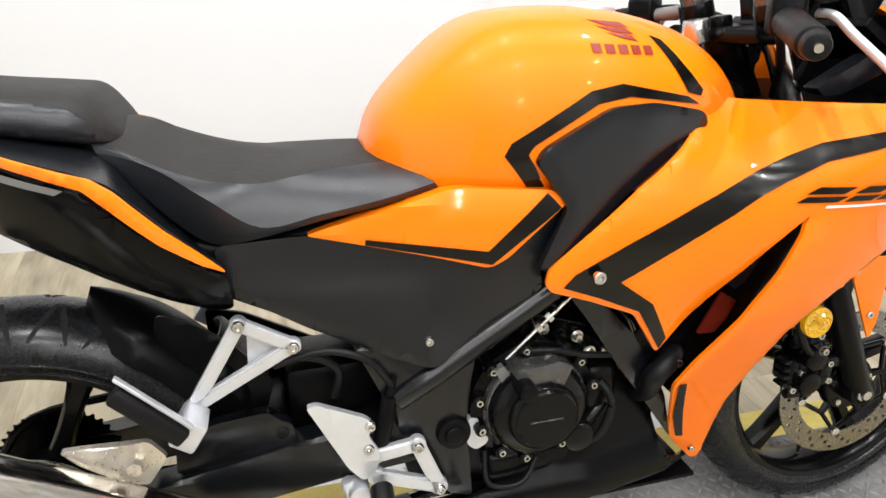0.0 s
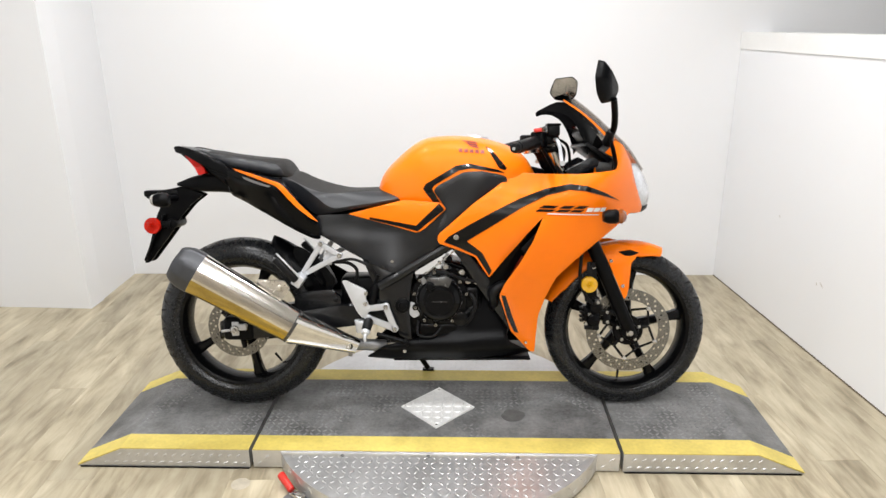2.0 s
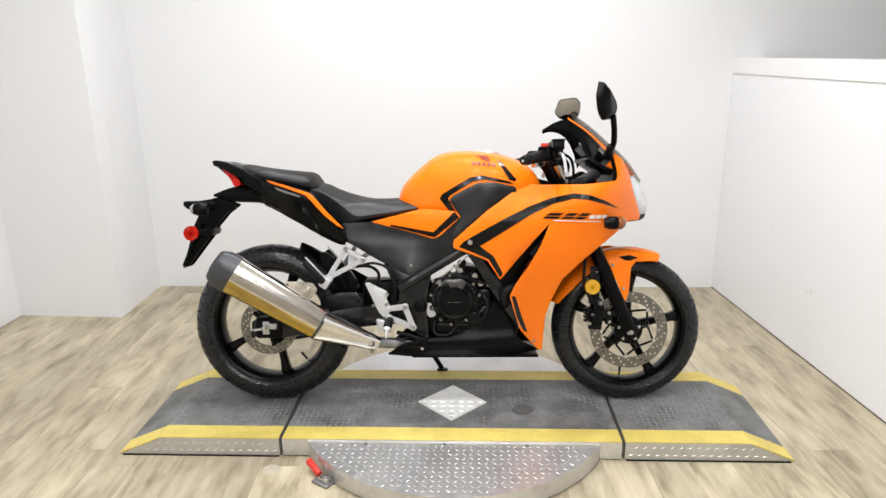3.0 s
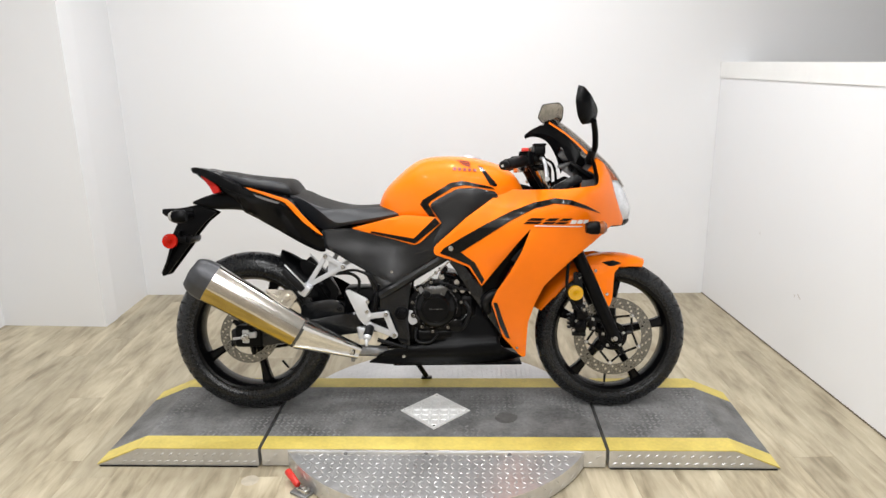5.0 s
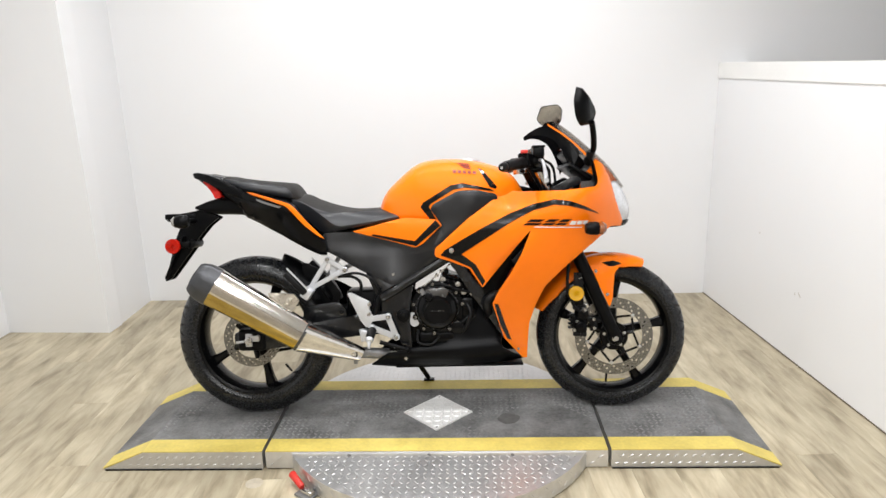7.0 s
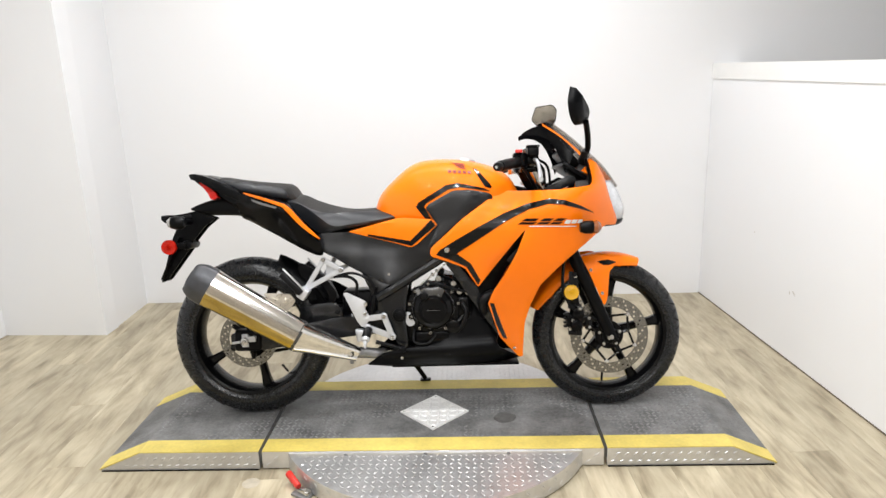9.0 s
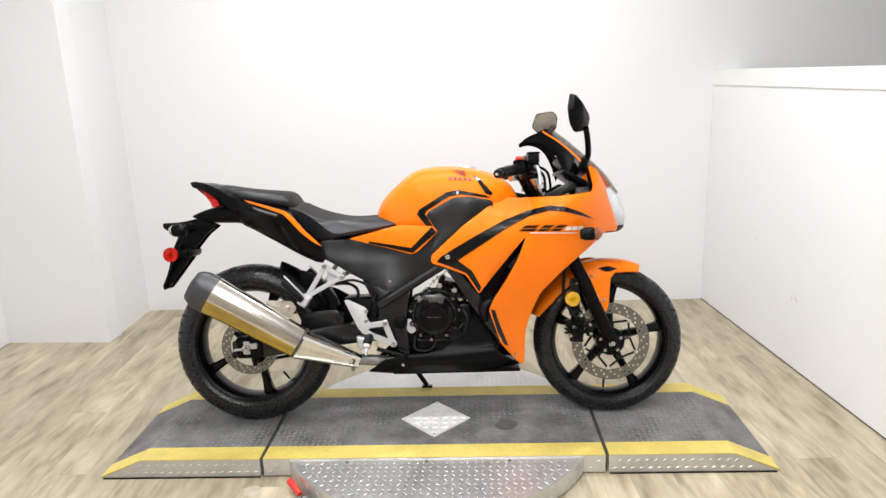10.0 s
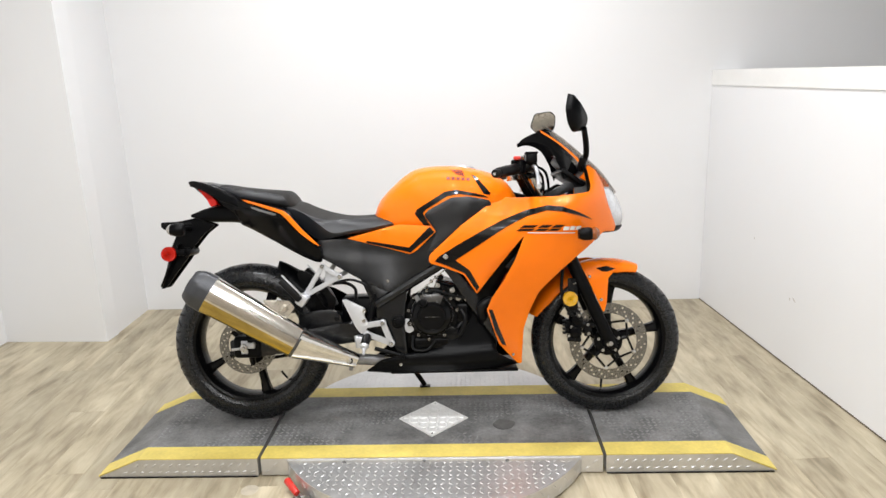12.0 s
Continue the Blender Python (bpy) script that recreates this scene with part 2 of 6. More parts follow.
def rounded(pts, r=0.01, steps=3):
    """A polygon with its corners cut round."""
    out, n = [], len(pts)
    for i in range(n):
        p, a, b = Vector(pts[i]), Vector(pts[i - 1]), Vector(pts[(i + 1) % n])
        la, lb = (a - p).length, (b - p).length
        k = min(r, la * 0.4, lb * 0.4)
        s, e = p + (a - p).normalized() * k, p + (b - p).normalized() * k
        for j in range(steps + 1):
            t = j / steps
            out.append(tuple((1 - t) ** 2 * s + 2 * t * (1 - t) * p + t * t * e))
    return out


def panel(outline, width, thick=0.004, lift=0.0, corner=0.008, edge=0.004, cell=0.03):
    """A shell cut to an outline in x, z that follows the body's half width; it lies on the right-hand side (y < 0)."""
    pts = rounded(outline, corner) if corner else list(outline)
    bm = bmesh.new()
    face = bm.faces.new([bm.verts.new((x, 0, z)) for x, z in pts])
    if edge:
        bmesh.ops.inset_region(bm, faces=[face], thickness=edge, use_even_offset=True)
    xs, zs = [p[0] for p in pts], [p[1] for p in pts]
    for axis, lo, hi in ((0, min(xs), max(xs)), (2, min(zs), max(zs))):
        for k in range(1, int((hi - lo) / cell) + 1):
            at, no = [0, 0, 0], [0, 0, 0]
            at[axis], no[axis] = lo + k * cell, 1
            bmesh.ops.bisect_plane(bm, geom=bm.verts[:] + bm.edges[:] + bm.faces[:], plane_co=at, plane_no=no)
    bmesh.ops.triangulate(bm, faces=[f for f in bm.faces if len(f.verts) > 4])
    outer = {e for e in bm.edges if e.is_boundary}
    rimv = {v for e in outer for v in e.verts}
    depth = {}
    for v in bm.verts:
        w = width(v.co.x, v.co.z) + lift
        depth[v] = w - (edge * 0.8 if v in rimv and edge else 0)
    back = {}
    for v in list(bm.verts):
        back[v] = bm.verts.new((v.co.x, -(depth[v] - thick), v.co.z))
    for f in list(bm.faces):
        bm.faces.new([back[v] for v in f.verts][::-1])
    for e in outer:
        a, b = e.verts
        bm.faces.new((a, b, back[b], back[a]))
    for v, d in depth.items():
        v.co.y = -d
    return bm


def section(w, zb, zt, n, count, squash=0.5):
    """Points round a rounded box section: half width w, from zb to zt, rounder for a small n. squash: height of the widest line."""
    zm = zb + (zt - zb) * squash
    out = []
    for k in range(count):
        a = 2 * math.pi * k / count
        c, s = math.cos(a), math.sin(a)
        y = w * math.copysign(abs(c) ** (2 / n), c)
        h = (zt - zm) if s > 0 else (zm - zb)
        out.append((y, zm + h * math.copysign(abs(s) ** (2 / n), s)))
    return out


def loft(stations, n=2.6, count=36, squash=0.4, fine=3):
    """A body through sections along x. Stations: x, half width, bottom, top."""
    st = smooth_path([tuple(s) for s in stations], fine)
    bm = bmesh.new()
    rings = [[bm.verts.new((x, y, z)) for y, z in section(w, zb, zt, n, count, squash)] for x, w, zb, zt in st]
    for a, b in zip(rings, rings[1:]):
        for k in range(count):
            bm.faces.new((a[k], a[(k + 1) % count], b[(k + 1) % count], b[k]))
    bm.faces.new(rings[0][::-1])
    bm.faces.new(rings[-1])
    return bm


def lathe(profile, seg=64, axis="y"):
    """Turns a profile of (radius, y) round the y axis."""
    bm = bmesh.new()
    rings = []
    for k in range(seg):
        a = 2 * math.pi * k / seg
        rings.append([bm.verts.new((r * math.cos(a), y, r * math.sin(a))) for r, y in profile])
    for k in range(seg):
        a, b = rings[k], rings[(k + 1) % seg]
        for i in range(len(profile)):
            j = (i + 1) % len(profile)
            bm.faces.new((a[i], a[j], b[j], b[i]))
    return bm


def bolt(x, y, z, r=0.008, out=0.006, mat=None, parent=None, turn=None):
    """A hexagon-socket screw head that looks out to the right."""
    r *= 0.88
    head = lathe([(0.0003, -out * 0.25), (r * 0.46, -out * 0.25), (r * 0.50, -out), (r * 0.84, -out), (r, -out * 0.72), (r, 0.003), (0.0003, 0.003)], 18)
    return part("bolt", moved(head, Matrix.Translation((x, y, z))), mat or BOLT, parent)


# ---- room ----
def wall_between(name, a, b, z0, z1, thick=0.12, label="plain white painted showroom wall"):
    """An upright wall whose inner face runs from a to b; its body lies to the left of that way."""
    a, b = Vector(a), Vector(b)
    d = (b - a).normalized()
    o = Vector((-d.y, d.x)) * thick
    bm = bmesh.new()
    low = [bm.verts.new((p.x, p.y, z0)) for p in (a, b, b + o, a + o)]
    top = [bm.verts.new((p.x, p.y, z1)) for p in (a, b, b + o, a + o)]
    bm.faces.new(low[::-1])
    bm.faces.new(top)
    for k in range(4):
        bm.faces.new((low[k], low[(k + 1) % 4], top[(k + 1) % 4], top[k]))
    ob = part(name, bm, WALL, None, smooth=0)
    return tagged(ob, label, "wall", kind="structure")


BACK_L, BACK_R = (-1.877, 1.724), (1.535, 1.719)
NOOK, NOOK_L = (-1.862, 1.197), (-2.45, 1.220)
FRONT_L, FRONT_R = (-2.55, -5.5), (2.14, -5.5)
RAIL_LOW, RAIL_TOP = 1.262, 1.345
wall_between("wall_back", BACK_L, (3.9, BACK_R[1]), 0, CEILING)
wall_between("wall_return", (NOOK[0] - 0.0012, NOOK[1] + 0.040), BACK_L, 0, CEILING)
wall_between("wall_left_front", NOOK_L, (NOOK[0], NOOK[1]), 0, CEILING)
wall_between("wall_left", FRONT_L, NOOK_L, 0, CEILING)
low_wall = wall_between("wall_right", BACK_R, FRONT_R, 0, RAIL_LOW)
wall_between("wall_right_far", (3.8, BACK_R[1]), (3.8, -5.5), 0, CEILING)
wall_between("wall_behind", (3.9, -5.5), FRONT_L, 0, CEILING, 0.12, "tan painted showroom wall").data.materials[0] = TAN
rail = wall_between("trim_rail", (BACK_R[0] - 0.006, BACK_R[1]), (FRONT_R[0] - 0.006, FRONT_R[1]), RAIL_LOW, RAIL_TOP, 0.15, "white painted cap board along the low wall")
rail.data.materials[0] = CAP
tagged(part("ceiling", box(-3.0, 4.1, -5.8, 2.1, CEILING, CEILING + 0.1), CEIL, None, smooth=0), "white ceiling with recessed round lamps", "ceiling", kind="structure")
floor = tagged(part("floor", box(-3.0, 4.1, -5.8, 2.1, -0.1, -0.006), SHADOW_GAP, None, smooth=0), "pale oak laminate floor of staggered planks", "floor", kind="structure")

# ceiling lamps, all out of view; the two rearmost rows are added light
for k, (lx, ly) in enumerate(LAMP_SPOTS):
    lamp = thing("ceiling_light", "round white recessed ceiling lamp, out of view, switched on", "lamp", pose(lx, ly, CEILING - 0.004), "ceiling lamps")
    ring = lathe([(0.048, 0.0), (0.07, 0.0), (0.07, -0.010), (0.064, -0.014), (0.048, -0.012)], 32)
    part("frame", moved(ring, pose(0, 0, 0, 90)), CAP, lamp)
    data = bpy.data.lights.new("lamp_bulb", "AREA")
    data.shape, data.size, data.energy = "DISK", 0.055, LAMP_WATTS
    data.color = (0.985, 0.99, 1.0)
    bulb = new("bulb", data)
    bulb.parent, bulb.location = lamp, (0, 0, -0.02)


# ---- platform ----
DECK, DECK_F, DECK_B = 0.07, -0.130, 0.420
SEAM, KNEE, TOE = 0.603, 1.045, 1.195
BAND = 0.082


def prism(outline, y0, y1):
    """An outline in x, z drawn out along y."""
    bm = bmesh.new()
    a = [bm.verts.new((x, y0, z)) for x, z in outline]
    b = [bm.verts.new((x, y1, z)) for x, z in outline]
    bm.faces.new(a)
    bm.faces.new(b[::-1])
    for k in range(len(a)):
        j = (k + 1) % len(a)
        bm.faces.new((a[k], b[k], b[j], a[j]))
    return bm


def lug_mesh(spots, size=(0.026, 0.008, 0.0016)):
    """Raised lozenges of tread plate. Spots: matrices."""
    verts, faces = [], []
    a, b, h = size[0] / 2, size[1] / 2, size[2]
    shape = [(-a, 0, 0), (-a * 0.4, -b, 0), (a * 0.4, -b, 0), (a, 0, 0), (a * 0.4, b, 0), (-a * 0.4, b, 0),
             (-a * 0.55, 0, h), (-a * 0.3, -b * 0.4, h), (a * 0.3, -b * 0.4, h), (a * 0.55, 0, h), (a * 0.3, b * 0.4, h), (-a * 0.3, b * 0.4, h)]
    for m in spots:
        k = len(verts)
        verts += [tuple(m @ Vector(p)) for p in shape]
        faces += [tuple(k + 6 + i for i in range(6))] + [(k + i, k + (i + 1) % 6, k + 6 + (i + 1) % 6, k + 6 + i) for i in range(6)]
    me = bpy.data.meshes.new("lugs")
    me.from_pydata(verts, [], faces)
    return me


def lugs(name, spots, mat, parent, size=(0.026, 0.008, 0.0016)):
    me = lug_mesh(spots, size)
    me.materials.append(mat)
    ob = new(name, me)
    ob.parent = parent
    return tagged(ob, kind="stuff")


def lug_grid(x0, x1, y0, y1, z, pitch, keep=lambda x, y: True):
    out, i = [], 0
    x = x0 + pitch / 2
    while x < x1:
        y, j = y0 + pitch / 2, 0
        while y < y1:
            if keep(x, y):
                out.append(pose(x, y, z, 0, 0, 45 if (i + j) % 2 else -45))
            y, j = y + pitch, j + 1
        x, i = x + pitch, i + 1
    return out


def deck_height(x):
    x = abs(x)
    return DECK if x <= KNEE else DECK * (TOE - x) / (TOE - KNEE)


DISC_X, DISC_Y, DISC_R = 0.010, 0.140, 0.584
turntable = thing("turntable", "steel turntable with a dark tread deck and yellow edges", "turntable")
deck = part("deck", prism([(-SEAM, 0.006), (SEAM, 0.006), (SEAM, DECK), (-SEAM, DECK)], DECK_F, DECK_B), PLATE, turntable, smooth=0)
part("tread_mat", box(-SEAM + 0.001, SEAM - 0.001, DECK_F + BAND, DECK_B - BAND, DECK + 0.0005, DECK + 0.003), TREAD, turntable, "worn dark grey grip tread", 0)
for y0 in (DECK_F, DECK_B - BAND):
    part("edge_stripe", box(-SEAM + 0.0005, SEAM - 0.0005, y0, y0 + BAND, DECK + 0.0005, DECK + 0.0035), YELLOW, turntable, "yellow painted safety edge", 0)
bm = bmesh.new()
bmesh.ops.create_cone(bm, cap_ends=True, segments=128, radius1=DISC_R, radius2=DISC_R, depth=DECK - 0.010)
moved(bm, pose(DISC_X, DISC_Y, 0.004 + (DECK - 0.008) / 2))
disc = part("turning_plate", bm, PLATE, turntable, "round diamond-tread steel plate", 30)
in_disc = lambda x, y: math.hypot(x - DISC_X, y - DISC_Y) < DISC_R - 0.015
spots = lug_grid(-0.6, 0.62, -0.45, DECK_F - 0.005, DECK - 0.003, 0.0255, in_disc)
lugs("tread_relief", spots, PLATE, turntable, (0.0205, 0.0062, 0.0014))
lugs("tread_relief", lug_grid(-0.6, 0.62, DECK_B + 0.005, 0.74, DECK - 0.0034, 0.021, in_disc), PLATE, turntable, (0.014, 0.0045, 0.0006))
rim_spots = []
for k in range(118):
    a = 2 * math.pi * k / 118
    rim_spots.append(Matrix.Translation((DISC_X + DISC_R * math.cos(a), DISC_Y + DISC_R * math.sin(a), 0.022 + 0.024 * (k % 2))) @ pose(0, 0, 0, 0, 0, math.degrees(a)) @ pose(0, 0, 0, 0, 90, 0) @ pose(0, 0, 0, 0, 0, 45 if k % 2 else -45))
lugs("rim_relief", rim_spots, PLATE, turntable)
for sx in (-0.565, 0.565):
    lugs("front_relief", [pose(sx + dx, DECK_F - 0.0002, 0.02 + dz, 90, 0, 0) @ pose(0, 0, 0, 0, 0, 40) for dx, dz in ((-0.018, 0.0), (0.012, 0.026))], PLATE, turntable)

# tread on the dark mat, worn away along the middle
worn = lambda x, y: noise.noise((x * 3.1, y * 4.7, 0.3)) > -0.12 + 0.35 * math.exp(-((y - 0.05) / 0.09) ** 2)
off_lid = lambda x, y: abs(x) + abs(y - 0.142) > 0.155
lugs("mat_relief", lug_grid(-SEAM, SEAM, DECK_F + BAND, DECK_B - BAND, DECK + 0.0028, 0.021, lambda x, y: worn(x, y) and off_lid(x, y)), TREAD_TOP, turntable, (0.021, 0.0068, 0.0022))

lid = bmesh.new()
lid.faces.new([lid.verts.new(p) for p in ((0.0, 0.002, 0), (0.1340, 0.139, 0), (0.0, 0.277, 0), (-0.1340, 0.139, 0))])
top = bmesh.ops.extrude_face_region(lid, geom=lid.faces[:])
for v in [g for g in top["geom"] if isinstance(g, bmesh.types.BMVert)]:
    v.co.z += 0.005
moved(lid, pose(0, 0, DECK + 0.0025))
part("hatch_plate", lid, HATCH, turntable, "bright square diamond-tread hatch", 0)
lugs("hatch_relief", [m for m in (pose(0, 0.141, 0, 0, 0, 45) @ g for g in lug_grid(-0.09, 0.09, -0.09, 0.09, DECK + 0.0074, 0.0255))], HATCH, turntable, (0.027, 0.010, 0.0026))
for sx, sy in ((0.118, 0.141), (-0.118, 0.141), (0, 0.022), (0, 0.26)):
    part("screw", rod((sx, sy, DECK + 0.007), (sx, sy, DECK + 0.0085), 0.0045, 0.004, 12), STEEL, turntable)
for sx, sy in ((-0.30, DECK_F - 0.02), (-0.02, DECK_F - 0.018), (0.27, DECK_F - 0.02)):
    part("screw", rod((sx, sy, DECK - 0.004), (sx, sy, DECK - 0.001), 0.007, 0.006, 14), ENGINE_GREY, turntable)

# oil stain on the mat
bm = bmesh.new()
ring = []
for k in range(28):
    a = 2 * math.pi * k / 28
    q = 1 + 0.22 * noise.noise((math.cos(a) * 1.3, math.sin(a) * 1.3, 2.0))
    ring.append(bm.verts.new((0.270 + 0.042 * q * math.cos(a), 0.087 + 0.038 * q * math.sin(a), DECK + 0.0050)))
bm.faces.new(ring)
top = bmesh.ops.extrude_face_region(bm, geom=bm.faces[:])
for v in [g for g in top["geom"] if isinstance(g, bmesh.types.BMVert)]:
    v.co.z -= 0.0016
OIL = material("oil_stain", (0.085, 0.083, 0.080), 0.7, vary=0.35, scale=40)
part("oil_stain", bm, OIL, turntable, "dark oil stain", 0)

for side, label in ((-1, "dark tread ramp with yellow edges beside the turntable"), (1, "dark tread ramp with yellow edges beside the turntable")):
    ramp = thing("ramp", label, "ramp", group="ramps beside the turntable")
    x_in = SEAM + 0.012
    prof = [(side * x_in, 0.004), (side * TOE, 0.004), (side * TOE, 0.005), (side * KNEE, DECK), (side * x_in, DECK)]
    # Black strip that stands in for the shadow line along the ramp's foot.
    part("ground_shade", box(min(side * x_in, side * TOE) + 0.004, max(side * x_in, side * TOE) - 0.004, DECK_F - 0.004, DECK_B + 0.004, 0.0, 0.0036), CABLE, ramp, "black strip painted as the shadow line under the ramp", 0)
    part("body", prism(prof, DECK_F, DECK_B), PLATE, ramp, "steel diamond-tread ramp side", 0)

    def skin(y0, y1, lift, mat, name, lab):
        out = [(side * x_in, DECK + 0.0005), (side * KNEE, DECK + 0.0005), (side * (TOE + 0.004), 0.0055), (side * (TOE + 0.006), 0.0055 + lift), (side * (KNEE + 0.002), DECK + lift), (side * x_in, DECK + lift)]
        part(name, prism(out, y0, y1), mat, ramp, lab, 0)

    skin(DECK_F + BAND, DECK_B - BAND, 0.003, TREAD, "tread_mat", "worn dark grey grip tread")
    skin(DECK_F, DECK_F + BAND, 0.0035, YELLOW, "edge_stripe", "yellow painted safety edge")
    skin(DECK_B - BAND, DECK_B, 0.0035, YELLOW, "edge_stripe", "yellow painted safety edge")
    face = []
    for k in range(18):
        x = x_in + 0.02 + k * 0.031
        for z in (0.020, 0.048):
            xx = x + (0.0155 if z > 0.03 else 0)
            if z < deck_height(xx) - 0.014:
                face.append(pose(side * xx, DECK_F - 0.0002, z, 90, 0, 0) @ pose(0, 0, 0, 0, 0, 40 if z > 0.03 else 20))
    lugs("side_relief", face, PLATE, ramp, (0.022, 0.007, 0.0018))
    grid = lug_grid(min(side * x_in, side * KNEE), max(side * x_in, side * KNEE), DECK_F + BAND, DECK_B - BAND, DECK + 0.0028, 0.021, lambda x, y: noise.noise((x * 3.7, y * 4.1, 4.3)) > -0.12)
    lugs("mat_relief", grid, TREAD_TOP, ramp, (0.021, 0.0068, 0.0022))

# round floor plug, scuffs on the low wall, dark joint along its foot
PLUG = material("plug_brass", (0.50, 0.45, 0.36), 0.35, metal=0.2, vary=0.2, scale=30)
plug = thing("floor_plug", "small round metal plug set in the oak floor", "floor plug", pose(-0.623, -0.212, 0.0))
part("rim", moved(lathe([(0.024, 0.0), (0.030, 0.0), (0.030, -0.0015), (0.024, -0.002)], 32), pose(0, 0, 0, 90)), PLUG, plug)
part("cap", moved(lathe([(0.0005, 0.0), (0.0235, 0.0), (0.0235, -0.0012), (0.0005, -0.0014)], 32), pose(0, 0, 0, 90)), PLUG, plug)
wall_way = Vector((FRONT_R[0] - BACK_R[0], FRONT_R[1] - BACK_R[1], 0)).normalized()
wall_turn = math.degrees(math.atan2(wall_way.y, wall_way.x))
seam = box(0.0, 7.1, -0.003, 0.0, 0.0005, 0.005)
tagged(part("trim_joint", moved(seam, pose(BACK_R[0], BACK_R[1], 0, 0, 0, wall_turn)), SHADOW_GAP, None, smooth=0), "dark joint along the foot of the low wall", "joint", kind="structure")

SCUFF = material("wall_scuff", (0.54, 0.52, 0.49), 0.6, vary=0.3, scale=60)
for along, z, size, tilt in ((0.995, 0.325, 0.034, 35), (0.960, 0.318, 0.016, 80), (1.62, 0.42, 0.022, 10), (0.60, 0.52, 0.014, 50)):
    mark = bmesh.new()
    mark.faces.new([mark.verts.new((size * 0.5 * math.cos(a), 0.0, 0.0035 * math.sin(a))) for a in (2 * math.pi * k / 10 for k in range(10))])
    bmesh.ops.solidify(mark, geom=mark.faces[:], thickness=0.0006)
    spot = Vector(BACK_R).to_3d() + wall_way * along
    part("scuff", moved(mark, pose(spot.x, spot.y, z, 0, 0, wall_turn) @ pose(0, -0.0004, 0, 0, tilt, 0)), SCUFF, low_wall)

# locking clamp beside the turntable
clamp = thing("locking_clamp", "steel toggle clamp with a red handle on the floor", "clamp", pose(-0.425, -0.285, 0.0, 0, 0, -32))
part("base", box(-0.035, 0.035, -0.022, 0.022, 0.0, 0.010, 0.003), ENGINE_GREY, clamp)
part("lever", join(rod((-0.02, 0, 0.012), (0.025, 0, 0.030), 0.007), box(-0.012, 0.03, -0.012, 0.012, 0.01, 0.026, 0.003)), BOLT, clamp)
part("handle", join(rod((-0.025, 0.008, 0.020), (-0.095, 0.030, 0.036), 0.011, 0.013, 14, 0.004)), RED_PLASTIC, clamp, "red plastic grip")


# ---- motorcycle: x forward from the rear axle, y to its left, z up from the tyres' ground ----
bike = thing("motorcycle", "orange and black sport motorcycle leaning on its side stand", "motorcycle", pose(-0.703, 0.182, DECK + 0.003, 0, 0, 1.2) @ pose(0, 0, 0, -10.5))
REAR, FRONT = (0.0, 0.0, 0.304), (1.380, 0.0, 0.280)


def both(name, bm, mat, label="", parent=None, smooth=26):
    """A piece on the right and its mirror image on the left."""
    other = mirrored(bm)
    right = part(name, bm, mat, parent or bike, label, smooth)
    left = part(name, other, mat, parent or bike, label, smooth)
    return right, left


def tyre_profile(R, rim_r, half, crown):
    """A closed tyre section: tread arc, side walls and beads."""
    pts = []
    for k in range(13):
        a = radians(-78 + 13 * k)
        pts.append((R - crown + crown * math.cos(a), half * 0.98 * math.sin(a)))
    shoulder_r, shoulder_y = pts[-1]
    side = [(shoulder_r - (shoulder_r - rim_r) * 0.28, half * 1.0), (shoulder_r - (shoulder_r - rim_r) * 0.45, half * 0.985), (rim_r + 0.026, half * 0.945), (rim_r + 0.0235, half * 0.965), (rim_r + 0.020, half * 0.94), (rim_r + 0.012, half * 0.86), (rim_r + 0.009, half * 0.865), (rim_r + 0.006, half * 0.80), (rim_r - 0.002, half * 0.74)]
    inner = [(rim_r + 0.004, half * 0.60), (rim_r + 0.012, 0.0), (rim_r + 0.004, -half * 0.60)]
    return pts + side + inner + [(r, -y) for r, y in side[::-1]]


def rim_profile(rim_r, half):
    flange = half * 0.78
    out = [(rim_r + 0.012, flange), (rim_r + 0.012, flange - 0.008), (rim_r - 0.004, flange - 0.014), (rim_r - 0.007, 0.02),
           (rim_r - 0.007, -0.02), (rim_r - 0.004, -flange + 0.014), (rim_r + 0.012, -flange + 0.008), (rim_r + 0.012, -flange)]
    inn = [(rim_r + 0.006, -flange - 0.003), (rim_r - 0.003, -flange), (rim_r - 0.006, -flange + 0.007), (rim_r - 0.014, -0.028), (rim_r - 0.016, 0.0), (rim_r - 0.014, 0.028), (rim_r - 0.006, flange - 0.007), (rim_r - 0.003, flange), (rim_r + 0.006, flange + 0.003)]
    return out + inn


def spoke(angle, r0, r1):
    """One spoke: a bar with a ridge that widens into hub and rim."""
    bm = bmesh.new()
    rings = []
    for t in np.linspace(0, 1, 7):
        r = r0 + (r1 - r0) * t
        w = 0.0112 + 0.008 * (1 - t) ** 2 + 0.010 * t ** 4
        d = 0.022 - 0.004 * t
        sec = [(-w, -d * 0.6), (-w * 0.55, -d), (w * 0.55, -d), (w, -d * 0.6), (w, d * 0.6), (w * 0.55, d), (-w * 0.55, d), (-w, d * 0.6)]
        rings.append([bm.verts.new((r, y, s)) for s, y in sec])
    for a, b in zip(rings, rings[1:]):
        for k in range(8):
            bm.faces.new((a[k], a[(k + 1) % 8], b[(k + 1) % 8], b[k]))
    bm.faces.new(rings[0][::-1])
    bm.faces.new(rings[-1])
    return moved(bm, pose(0, 0, 0, 0, -angle, 0))


